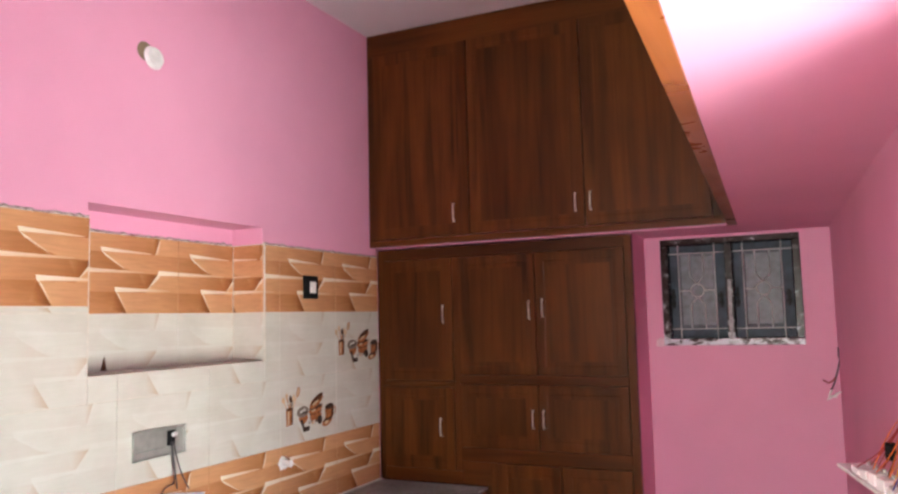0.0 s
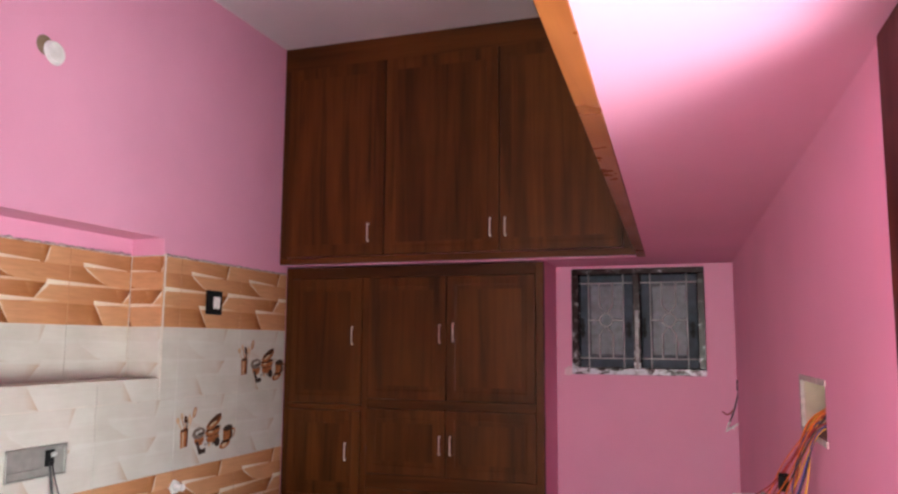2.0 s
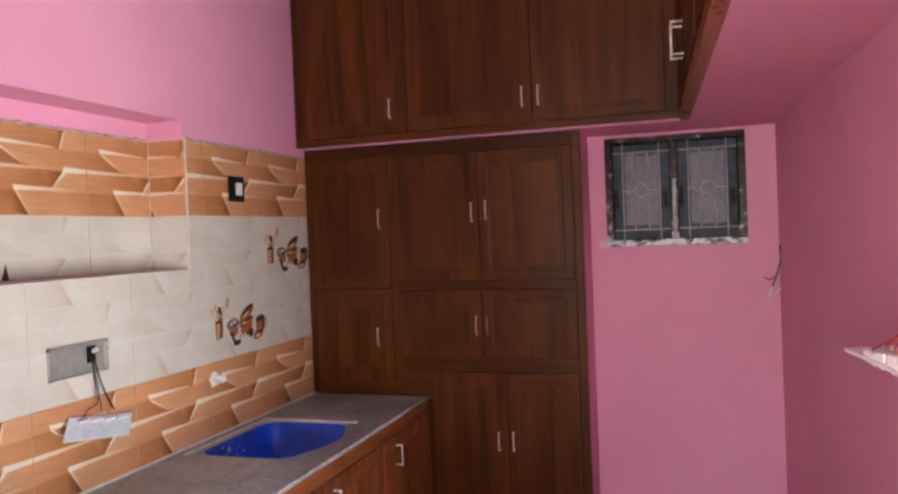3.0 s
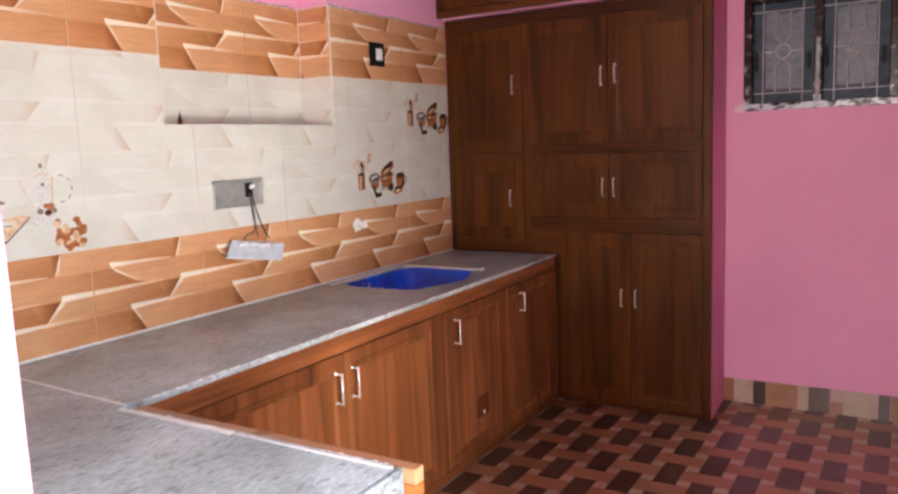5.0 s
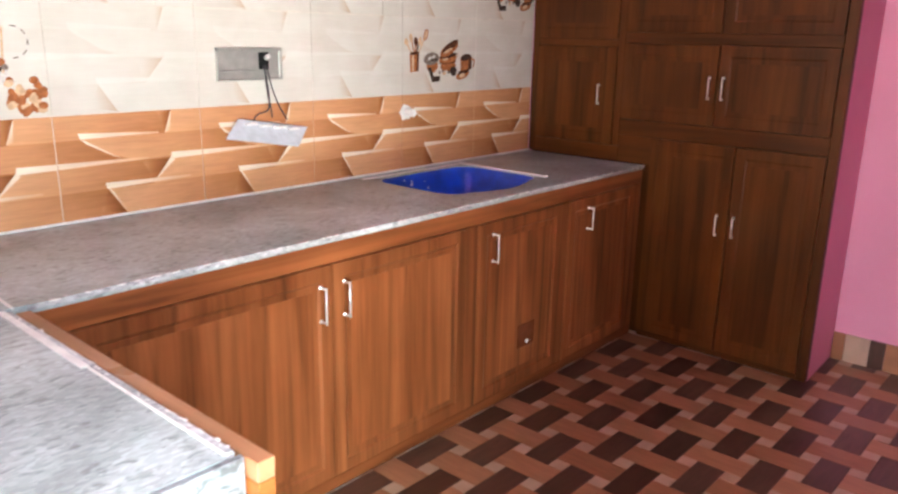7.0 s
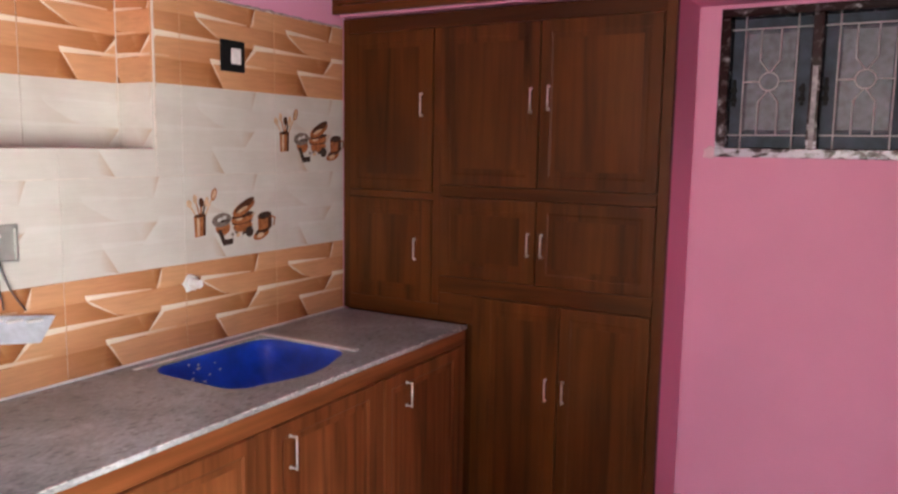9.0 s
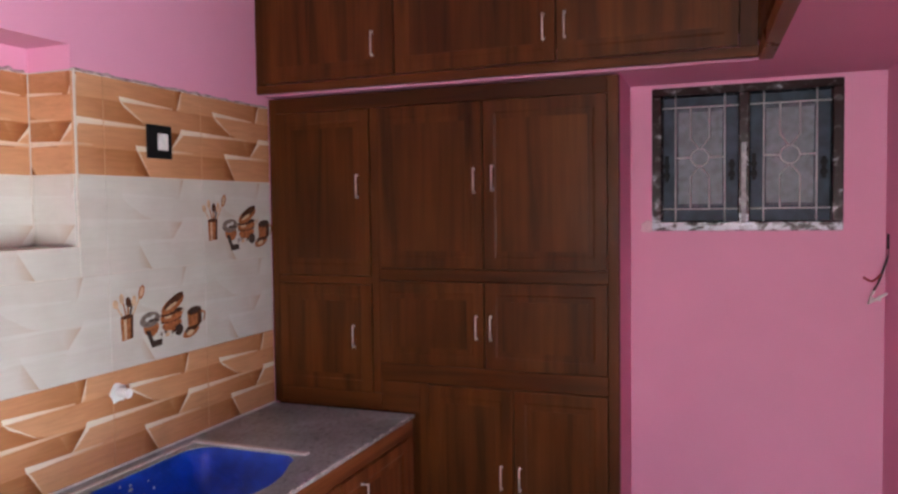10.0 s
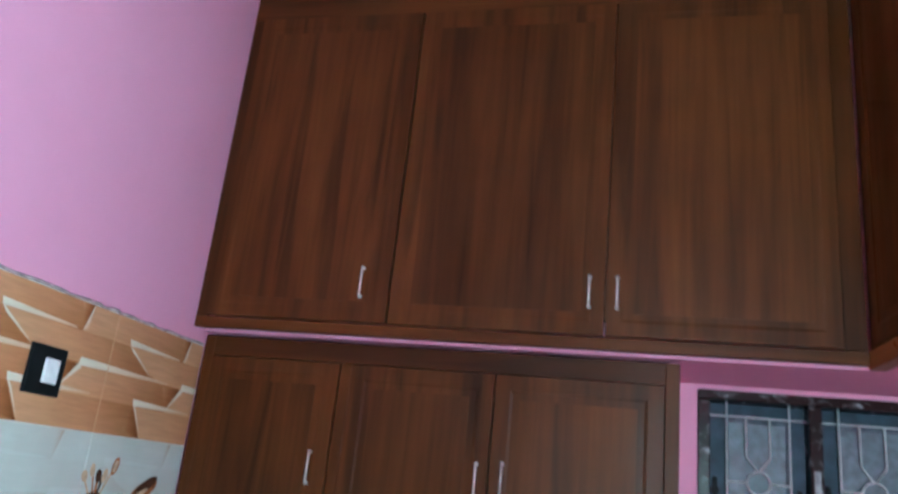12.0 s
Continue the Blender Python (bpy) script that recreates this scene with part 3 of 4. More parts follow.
def tile_mesh(kind, u0, u1, v0, v1):
    """A glazed wall tile, or the cut piece of one between u0..u1 and v0..v1; it faces +x, with its corner at the origin."""
    key = (kind, *(round(k, 3) for k in (u0, u1, v0, v1)))
    if key in tile_meshes:
        return tile_meshes[key]
    gap = 0.0018
    verts, faces, tones = [], [], []

    def face(points, tone):
        base_ = len(verts)
        verts.extend(points)
        faces.append(tuple(range(base_, base_ + len(points))))
        tones.append(tone)

    y0, y1, z0, z1 = gap, (u1 - u0) * TW - gap, gap, (v1 - v0) * TH - gap
    for layer, poly in PRINT:
        for shift in (-2, -1, 0, 1):
            q = [(u + shift, v, t) for u, v, t in poly]
            for axis, limit, above in ((0, u0, True), (0, u1, False), (1, v0, True), (1, v1, False)):
                q = clip(q, axis, limit, above) if q else q
            if len(q) > 2:
                face([(layer * 0.0005, y0 + (u - u0) / (u1 - u0) * (y1 - y0), z0 + (v - v0) / (v1 - v0) * (z1 - z0)) for u, v, _ in q], [t for *_, t in q])
    for a, b in (((y0, z0), (y1, z0)), ((y1, z0), (y1, z1)), ((y1, z1), (y0, z1)), ((y0, z1), (y0, z0))):
        face([(-0.011, *a), (-0.011, *b), (0, *b), (0, *a)], [0.8] * 4)
    me = bpy.data.meshes.new("wall_tile")
    me.from_pydata(verts, [], faces)
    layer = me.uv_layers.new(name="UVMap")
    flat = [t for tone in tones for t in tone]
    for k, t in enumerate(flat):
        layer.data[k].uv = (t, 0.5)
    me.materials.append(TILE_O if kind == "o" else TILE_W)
    tile_meshes[key] = me
    return me


def wall_tile(kind, m, u0=0.0, u1=1.0, v0=0.0, v1=1.0):
    ob = new("wall_tile", tile_mesh(kind, u0, u1, v0, v1))
    ob.parent = wall_west
    ob.matrix_basis = m
    return ob


EDGES = [3.613 + TW * k for k in range(-6, 3)]
ROWS = (("o", 0.803), ("w", 1.108), ("w", 1.413), ("o", 1.718))


def tile_field(x, ya, yb, za, zb, turn=None, rows=ROWS):
    for kind, z in rows:
        for y in EDGES:
            a, b, c, d = max(y, ya), min(y + TW, yb), max(z, za), min(z + TH, zb)
            if b - a < 0.012 or d - c < 0.012:
                continue
            cut = ((a - y) / TW, (b - y) / TW, (c - z) / TH, (d - z) / TH)
            m = Matrix.Translation((x, a, c)) if turn is None else turn @ Matrix.Translation((0, a - ya, c))
            wall_tile(kind, m, *cut)


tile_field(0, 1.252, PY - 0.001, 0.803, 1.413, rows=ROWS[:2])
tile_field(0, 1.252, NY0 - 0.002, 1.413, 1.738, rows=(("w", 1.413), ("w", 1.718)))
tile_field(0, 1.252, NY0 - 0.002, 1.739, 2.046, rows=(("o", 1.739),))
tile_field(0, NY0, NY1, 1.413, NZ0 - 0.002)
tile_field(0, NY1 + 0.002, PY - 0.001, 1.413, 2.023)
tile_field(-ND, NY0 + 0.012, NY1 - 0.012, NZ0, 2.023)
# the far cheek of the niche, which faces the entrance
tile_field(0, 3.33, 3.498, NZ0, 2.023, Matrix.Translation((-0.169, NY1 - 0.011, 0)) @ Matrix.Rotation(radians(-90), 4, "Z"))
part("niche_lining", box(-ND - 0.01, NY0, NZ0 - 0.012, -0.001, NY1, NZ0 - 0.001), GROUT, wall_west, "pale cement niche sill")
part("niche_lining", box(-0.012, NY0 - 0.004, NZ0, -0.0, NY0, 2.02), GROUT, wall_west, "pale cement corner line")
part("niche_lining", box(-0.012, NY1 - 0.003, NZ0, 0.002, NY1 + 0.003, 2.03), GROUT, wall_west, "pale cement corner line")
part("grout_bed", box(-0.0125, 1.251, 0.8, -0.004, NY0 - 0.001, 2.049), GROUT, wall_west)
part("grout_bed", box(-0.0125, NY0 - 0.001, 0.8, -0.004, NY1, NZ0 - 0.013), GROUT, wall_west)
part("grout_bed", box(-0.0125, NY1 + 0.001, 0.8, -0.004, PY, 2.026), GROUT, wall_west)
part("grout_bed", box(-ND - 0.0125, NY0, NZ0, -ND - 0.004, NY1, 2.026), GROUT, wall_west)
part("grout_bed", box(-ND - 0.004, NY1 - 0.0075, NZ0, -0.012, NY1, 2.026), GROUT, wall_west)
part("corner_seal", box(0.0, 1.9, CT, 0.006, PY, CT + 0.007, 0.002), CEMENT, wall_west, "white cement line along the worktop")

# the uneven edge where the paint meets the top of the tiles
ragged = random.Random(21)
for ya, yb, z, x in ((1.26, NY0 - 0.004, 2.049, -0.004), (NY0 + 0.01, NY1 - 0.02, 2.028, -ND - 0.003), (NY1 + 0.004, PY - 0.004, 2.028, -0.004)):
    count = int((yb - ya) / 0.018)
    line = [(x + ragged.uniform(-0.002, 0.003), ya + (yb - ya) * k / count, z + ragged.gauss(0, 0.0022)) for k in range(count + 1)]
    part("tile_top_line", tube(line, 0.0042, 6), EDGE_LINE, wall_west, "uneven grey-pink filler line over the tiles", smooth=True)

# ---- printed kitchen motifs on the tiles ----
CLAY = plain("terracotta_print", (0.36, 0.13, 0.05), 0.25, 0, 0.35, 60)
CLAYDARK = plain("dark_brown_print", (0.085, 0.035, 0.02), 0.25, 0, 0.3, 60)
CLAYPALE = plain("pale_tan_print", (0.62, 0.42, 0.27), 0.25, 0, 0.25, 60)
GREYP = plain("grey_print", (0.2, 0.155, 0.135), 0.25, 0, 0.45, 140)
INK = plain("charcoal_print", (0.055, 0.036, 0.03), 0.25)
PALEP = plain("pale_grey_print", (0.6, 0.57, 0.54), 0.25, 0, 0.2, 120)


def motif(name, y, z, shapes, label, x=0.0016):
    mats = [CLAY, CLAYDARK, CLAYPALE, GREYP, INK, PALEP]
    bm = bmesh.new()
    for level, (mat, kind, *a) in enumerate(shapes):
        if kind == "e":
            cu, cv, ru, rv, tilt = a
            pts = [(cu + ru * math.cos(q) * math.cos(tilt) - rv * math.sin(q) * math.sin(tilt), cv + ru * math.cos(q) * math.sin(tilt) + rv * math.sin(q) * math.cos(tilt))
                   for q in (2 * math.pi * k / 18 for k in range(18))]
        elif kind == "l":
            (ua, va, ub, vb, w) = a
            d = Vector((ub - ua, vb - va)).normalized() * w / 2
            pts = [(ua - d.y, va + d.x), (ub - d.y, vb + d.x), (ub + d.y, vb - d.x), (ua + d.y, va - d.x)]
        else:
            pts = a[0]
        f = bm.faces.new([bm.verts.new((x + level * 0.00004, y + u, z + v)) for u, v in pts])
        f.material_index = mat
    part(name, bm, mats, wall_west, label)


def flatten(kind, q):
    """Squeezes a shape of the pots picture to its true height."""
    low = lambda v: 0.044 + (v - 0.034) * 0.84
    if kind == "e":
        return (q[0], low(q[1]), q[2], q[3] * 0.86, q[4])
    if kind == "l":
        return (q[0], low(q[1]), q[2], low(q[3]), q[4])
    return ([(u, low(v)) for u, v in q[0]],)


POTS = [
    (2, "l", 0.05, 0.16, 0.012, 0.225, 0.007), (2, "e", 0.012, 0.228, 0.012, 0.017, 0.4), (0, "l", 0.06, 0.16, 0.04, 0.245, 0.006), (2, "e", 0.038, 0.246, 0.01, 0.02, 0.1),
    (4, "l", 0.068, 0.16, 0.085, 0.235, 0.009), (0, "l", 0.062, 0.16, 0.066, 0.225, 0.009), (1, "e", 0.066, 0.23, 0.012, 0.02, 0.1), (2, "e", 0.09, 0.232, 0.01, 0.022, -0.2), (2, "l", 0.075, 0.16, 0.118, 0.25, 0.008), (0, "e", 0.125, 0.262, 0.013, 0.028, -0.35), (2, "e", 0.125, 0.262, 0.008, 0.02, -0.35),
    (0, "p", [(0.034, 0.085), (0.083, 0.09), (0.086, 0.178), (0.03, 0.172)]), (2, "p", [(0.045, 0.09), (0.056, 0.091), (0.056, 0.172), (0.044, 0.17)]), (1, "e", 0.058, 0.175, 0.028, 0.008, 0.05),
    (1, "p", [(0.07, 0.09), (0.083, 0.09), (0.086, 0.178), (0.074, 0.176)]),
    (0, "e", 0.165, 0.115, 0.036, 0.034, 0), (3, "e", 0.16, 0.148, 0.047, 0.03, 0.1), (5, "e", 0.15, 0.15, 0.012, 0.008, 0.3), (5, "e", 0.172, 0.157, 0.012, 0.007, 0.3), (4, "e", 0.165, 0.143, 0.012, 0.006, 0), (4, "e", 0.188, 0.143, 0.009, 0.006, 0),
    (4, "p", [(0.138, 0.105), (0.158, 0.107), (0.175, 0.062), (0.215, 0.064), (0.214, 0.038), (0.165, 0.034)]),
    (5, "e", 0.222, 0.085, 0.026, 0.016, 0.2), (3, "e", 0.232, 0.088, 0.008, 0.01, 0.5), (3, "e", 0.212, 0.08, 0.006, 0.008, 0.2),
    (0, "e", 0.265, 0.112, 0.05, 0.024, 0.08), (1, "e", 0.262, 0.131, 0.055, 0.009, 0.08), (0, "e", 0.262, 0.146, 0.057, 0.02, 0.1), (2, "e", 0.245, 0.146, 0.018, 0.008, 0.1), (1, "e", 0.264, 0.162, 0.058, 0.011, 0.12),
    (4, "e", 0.268, 0.168, 0.045, 0.006, 0.12), (0, "e", 0.27, 0.194, 0.062, 0.027, 0.4), (1, "e", 0.276, 0.208, 0.055, 0.018, 0.45), (2, "e", 0.262, 0.186, 0.03, 0.007, 0.4), (4, "e", 0.298, 0.085, 0.022, 0.024, 0.3), (2, "e", 0.24, 0.075, 0.012, 0.008, 0.3), (1, "e", 0.268, 0.082, 0.01, 0.007, 0.6), (5, "e", 0.255, 0.066, 0.011, 0.007, 0.1),
    (0, "e", 0.36, 0.066, 0.045, 0.022, 0.25), (1, "e", 0.372, 0.085, 0.046, 0.016, 0.3), (2, "e", 0.355, 0.062, 0.02, 0.01, 0.2), (0, "p", [(0.345, 0.085), (0.42, 0.095), (0.418, 0.155), (0.342, 0.148)]), (1, "p", [(0.395, 0.09), (0.42, 0.095), (0.418, 0.155), (0.398, 0.152)]),
    (1, "e", 0.38, 0.152, 0.038, 0.017, 0.1), (4, "e", 0.38, 0.153, 0.029, 0.011, 0.1), (0, "l", 0.415, 0.145, 0.437, 0.138, 0.008), (0, "l", 0.437, 0.14, 0.43, 0.1, 0.008),
]
POTS = [(a, k, *flatten(k, q)) for a, k, *q in POTS]
motif("printed_pots", 3.622, 1.108, POTS, "printed picture of brown pots, bowls and spoons")
motif("printed_pots", 4.062, 1.408, POTS, "printed picture of brown pots, bowls and spoons")
rng = random.Random(4)
TEA = [(5, "p", [(-0.06, 0.12), (-0.015, 0.115), (-0.005, 0.185), (-0.07, 0.185)]), (3, "e", -0.038, 0.185, 0.033, 0.007, 0), (3, "e", -0.04, 0.15, 0.012, 0.01, 0), (0, "e", -0.02, 0.14, 0.008, 0.007, 0), (5, "e", -0.04, 0.113, 0.05, 0.009, -0.08), (3, "l", -0.09, 0.112, 0.01, 0.106, 0.003), (5, "p", [(0.235, 0.09), (0.315, 0.09), (0.3, 0.245), (0.25, 0.245)]), (2, "l", 0.3, 0.12, 0.308, 0.24, 0.006), (5, "e", 0.275, 0.25, 0.03, 0.01, 0), (3, "e", 0.275, 0.272, 0.006, 0.008, 0), (3, "e", 0.275, 0.215, 0.006, 0.006, 0),
       (2, "l", 0.25, 0.244, 0.3, 0.246, 0.003), (2, "l", 0.24, 0.15, 0.2, 0.24, 0.006), (5, "l", 0.24, 0.15, 0.2, 0.24, 0.003),
       *((5 if k % 2 else 3, "l", 0.33 + 0.04 * math.cos(a), 0.2 + 0.042 * math.sin(a), 0.33 + 0.04 * math.cos(a + 0.4), 0.2 + 0.042 * math.sin(a + 0.4), 0.0035) for k, a in enumerate(0.35 * j - 1.6 for j in range(9))),
       (3, "e", 0.26, 0.135, 0.011, 0.009, 0), (1, "e", 0.285, 0.13, 0.012, 0.01, 0), (0, "e", 0.295, 0.148, 0.013, 0.011, 0), (3, "e", 0.305, 0.135, 0.009, 0.008, 0), (0, "e", 0.28, 0.15, 0.009, 0.009, 0),
       (5, "p", [(0.085, 0.11), (0.15, 0.11), (0.16, 0.17), (0.075, 0.17)]), (3, "e", 0.118, 0.17, 0.04, 0.008, 0), (3, "e", 0.118, 0.14, 0.012, 0.008, 0), (3, "e", 0.1, 0.145, 0.008, 0.006, 0),
       (2, "p", [(-0.075, 0.095), (0.15, 0.06), (0.225, 0.125), (0.2, 0.13)]), (1, "l", -0.075, 0.09, 0.15, 0.055, 0.005), (1, "l", 0.15, 0.055, 0.225, 0.12, 0.004), (5, "e", 0.12, 0.105, 0.06, 0.012, 0.05), (3, "l", 0.07, 0.098, 0.17, 0.102, 0.003),
       *((rng.choice((0, 2, 0, 0)), "e", 0.352 + rng.uniform(-0.045, 0.045), 0.062 + rng.uniform(-0.05, 0.042), 0.013, 0.01, rng.uniform(0, 3)) for _ in range(46))]
motif("printed_tea_set", 1.832, 1.108, TEA, "printed picture of a coffee pot, cup and nuts")
motif("printed_wedge", 2.77, NZ0, [(1, "p", [(0.0, 0.003), (0.03, 0.003), (0.018, 0.06)])], "small brown printed wedge", -ND + 0.0016)

# ---- window ----
def worn_frame_with_glare():
    m, n, l, b = material("worn_dark_paint_with_glare", 0.22)
    p = place(n)
    f = noise_at(n, l, p, 34, 9, (0.7, 0.6, 0.9), 0.6)
    # daylight glare on the lower rail, put into the colour as pale smears
    split, low, both = n.new("ShaderNodeSeparateXYZ"), n.new("ShaderNodeMapRange"), n.new("ShaderNodeMath")
    l.new(p, split.inputs["Vector"])
    l.new(split.outputs["Z"], low.inputs["Value"])
    for k, v in zip(("From Min", "From Max", "To Min", "To Max"), (1.515, 1.67, 0.19, -0.04)):
        low.inputs[k].default_value = v
    l.new(f, both.inputs[0])
    l.new(low.outputs["Result"], both.inputs[1])
    l.new(ramp(n, l, both.outputs["Value"], [(0.5, (0.025, 0.010, 0.010)), (0.6, (0.13, 0.11, 0.115)), (0.72, (0.66, 0.7, 0.76))]), b.inputs["Base Color"])
    b.inputs["Specular IOR Level"].default_value = 0.12
    bump(n, l, b, noise_at(n, l, p, 60, 4), 0.4)
    return m


FRAME = worn_frame_with_glare()
WORN_SHEEN = plain("worn_paint_and_highlight", (0.36, 0.35, 0.37), 0.5, 0, 0.4, 60)
LEAF = plain("blue_grey_window_leaf", (0.048, 0.063, 0.088), 0.45, 0, 0.35, 18)
LEAF.node_tree.nodes["Principled BSDF"].inputs["Specular IOR Level"].default_value = 0.15
PANE = plain("obscured_grey_pane", (0.135, 0.145, 0.175), 0.45, 0, 0.35, 40)
window = thing("window_1", (WX0 + WX1) / 2, WY, WZ0, "small two-leaf window with worn dark frame and pale grille", "window", kind="structure")
FW = 0.036
for x0, z0, x1, z1 in ((WX0, WZ0, WX1, WZ0 + 0.033), (WX0, WZ1 - 0.03, WX1, WZ1), (WX0, WZ0 + 0.033, WX0 + FW, WZ1 - 0.03), (WX1 - FW, WZ0 + 0.033, WX1, WZ1 - 0.03),
                       ((WX0 + WX1) / 2 - 0.018, WZ0 + 0.033, (WX0 + WX1) / 2 + 0.018, WZ1 - 0.03)):
    part("window_frame", box(x0, WY - 0.012, z0, x1, WY + 0.07, z1, 0.004), FRAME, window)
# gloss highlight and worn paint of the centre post, built as a pale strip
part("worn_strip", box((WX0 + WX1) / 2 - 0.009, WY - 0.0155, WZ0 + 0.03, (WX0 + WX1) / 2 + 0.008, WY - 0.0115, WZ0 + 0.33, 0.001), WORN_SHEEN, window, "pale strip for worn paint and gloss highlight on the centre post")
leaves = ((WX0 + FW, (WX0 + WX1) / 2 - 0.018), ((WX0 + WX1) / 2 + 0.018, WX1 - FW))
Z0, Z1 = WZ0 + 0.033, WZ1 - 0.03
for k, (a, b) in enumerate(leaves):
    leaf = part("window_leaf", box(a + 0.002, WY + 0.045, Z0 + 0.002, b - 0.002, WY + 0.075, Z1 - 0.002, 0.003), LEAF, window, "blue-grey glazed window leaf")
    rim = box(a + 0.05, WY + 0.036, Z0 + 0.06, b - 0.05, WY + 0.045, Z1 - 0.05)
    rim.faces.ensure_lookup_table()
    front = min(rim.faces, key=lambda f: f.calc_center_median().y)
    bmesh.ops.inset_region(rim, faces=[front], thickness=0.014, depth=-0.006)
    part("pane", rim, PANE, leaf, "obscured pale grey pane")
    w, c, zm = b - a, (a + b) / 2, (Z0 + Z1) / 2 + 0.005
    y = WY + 0.016
    bars = [[(a + 0.002, y, Z1 - 0.045), (b - 0.002, y, Z1 - 0.045)], [(a + 0.002, y, Z0 + 0.05), (b - 0.002, y, Z0 + 0.05)],
            [(a + w * 0.18, y, Z0), (a + w * 0.18, y, Z1)], [(b - w * 0.18, y, Z0), (b - w * 0.18, y, Z1)],
            [(a + w * 0.18, y, zm), (c - 0.034, y, zm)], [(c + 0.034, y, zm), (b - w * 0.18, y, zm)]]
    for s in (1, -1):
        bars.append([(c + s * 0.034, y, Z1 - 0.045), (c + s * 0.034, y, zm + 0.075), (c + s * 0.004, y, zm + 0.035)])
        bars.append([(c + s * 0.034, y, Z0 + 0.05), (c + s * 0.034, y, zm - 0.075), (c + s * 0.004, y, zm - 0.035)])
    bars.append([(c + 0.033 * math.cos(q), y, zm + 0.033 * math.sin(q)) for q in (2 * math.pi * j / 20 for j in range(21))])
    for line in bars:
        part("grille_bar", tube(line, 0.0032, 6), IRON, window, "thin pale painted iron bar", smooth=True)
    for lx, tall in ((a + 0.01, 0.1), (b - 0.032, 0.08)):
        latch = box(lx, WY + 0.02, zm - 0.09, lx + 0.013, WY + 0.032, zm - 0.09 + tall, 0.002)
        box(lx - 0.006, WY + 0.012, zm - 0.075, lx + 0.018, WY + 0.03, zm - 0.058, 0.002, latch)
        add(latch, disc(0.012, 0.02, Matrix.Translation((lx + 0.006, WY + 0.02, zm - 0.03)) @ Matrix.Rotation(radians(90), 4, "X"), 12))
        part("latch", latch, BLACK, leaf, "black iron latch")
# unseen backing, added to keep sky light out of the opening
structure("window_backing", box(WX0 - 0.05, 5.1, WZ0 - 0.05, WX1 + 0.05, 5.15, WZ1 + 0.05), HOLE, "unseen backing added to close the window opening", "wall")
rng = random.Random(7)


def blob(cx, cz, r, y, squash=1.0, spikes=14):
    bm = bmesh.new()
    pts = [(cx + r * rng.uniform(0.65, 1.1) * math.cos(q), cz + squash * r * rng.uniform(0.65, 1.1) * math.sin(q)) for q in (2 * math.pi * k / spikes for k in range(spikes))]
    near = [bm.verts.new((x, y - 0.003, z)) for x, z in pts]
    far = [bm.verts.new((x + (x - cx) * 0.15, y + 0.001, z + (z - cz) * 0.15)) for x, z in pts]
    bm.faces.new(near)
    for i in range(len(pts)):
        j = (i + 1) % len(pts)
        bm.faces.new((near[i], far[i], far[j], near[j]))
    return bm


patch = plain("pale_pink_filler", (0.78, 0.55, 0.62), 0.8)
part("filler_patch", blob(WX0 - 0.018, WZ0 + 0.015, 0.028, WY), patch, window, "pale smeared filler patch")

# ---- doorway in the east wall ----
door = thing("door_1", RX(1.3), 1.3, 0, "dark brown wooden door frame of the entrance doorway", "door frame", kind="structure")
for ya, yb, z0, z1 in ((DY1 - 0.09, DY1 - 0.003, 0, DZ - 0.004), (DY0 + 0.003, DY0 + 0.09, 0, DZ - 0.004), (DY0 + 0.09, DY1 - 0.09, DZ - 0.09, DZ - 0.004)):
    part("frame_bar", prism([(RX(ya) - 0.015, ya), (RX(yb) - 0.015, yb), (RX(yb) + 0.09, yb), (RX(ya) + 0.09, ya)], z0, z1), DOORWOOD, door)

# ---- electric fittings on the tiled wall ----
recess = thing("metal_switch_box", 0, 2.892, 1.241, "open grey galvanised switch box set into the tiles", "switch box")
E0, E1, F0, F1 = 2.764, 3.018, 1.187, 1.293
part("back_plate", box(0.0035, E0, F0, 0.006, E1, F1), STEEL, recess)
for y0, z0, y1, z1 in ((E0, F0, E1, F0 + 0.006), (E0, F1 - 0.012, E1, F1), (E0, F0, E0 + 0.005, F1), (E1 - 0.008, F0, E1, F1), (E0 + 0.006, F0 + 0.028, E0 + 0.15, F0 + 0.033)):
    part("rim", box(0.005, y0, z0, 0.013, y1, z1, 0.001), STEEL, recess)
part("knockout", box(0.006, 2.925, 1.222, 0.009, 2.965, 1.278, 0.001), BLACK, recess, "dark knocked-out cable opening")
part("terminal", disc(0.008, 0.02, Matrix.Translation((0.014, 2.955, 1.262)) @ Matrix.Rotation(radians(70), 4, "Y"), 12), WHITE, recess, "white terminal")
for k, (pts, mat) in enumerate((([(0.012, 2.945, 1.235), (0.02, 2.945, 1.16), (0.03, 2.95, 1.1), (0.03, 2.955, 1.062)], WBLACK), ([(0.012, 2.952, 1.235), (0.026, 2.962, 1.16), (0.03, 2.985, 1.1), (0.026, 3.02, 1.05)], WBLACK),
                                ([(0.012, 2.94, 1.235), (0.022, 2.95, 1.15), (0.03, 2.94, 1.09), (0.026, 2.9, 1.075), (0.028, 2.88, 1.055)], WBLACK))):
    part("wire", tube(bent(pts), 0.0026, 6), mat, recess, smooth=True)
plate = thing("hanging_switch_plate", 0.05, 2.94, 1.03, "pale switch plate hanging from its wires before the tiles", "switch plate")
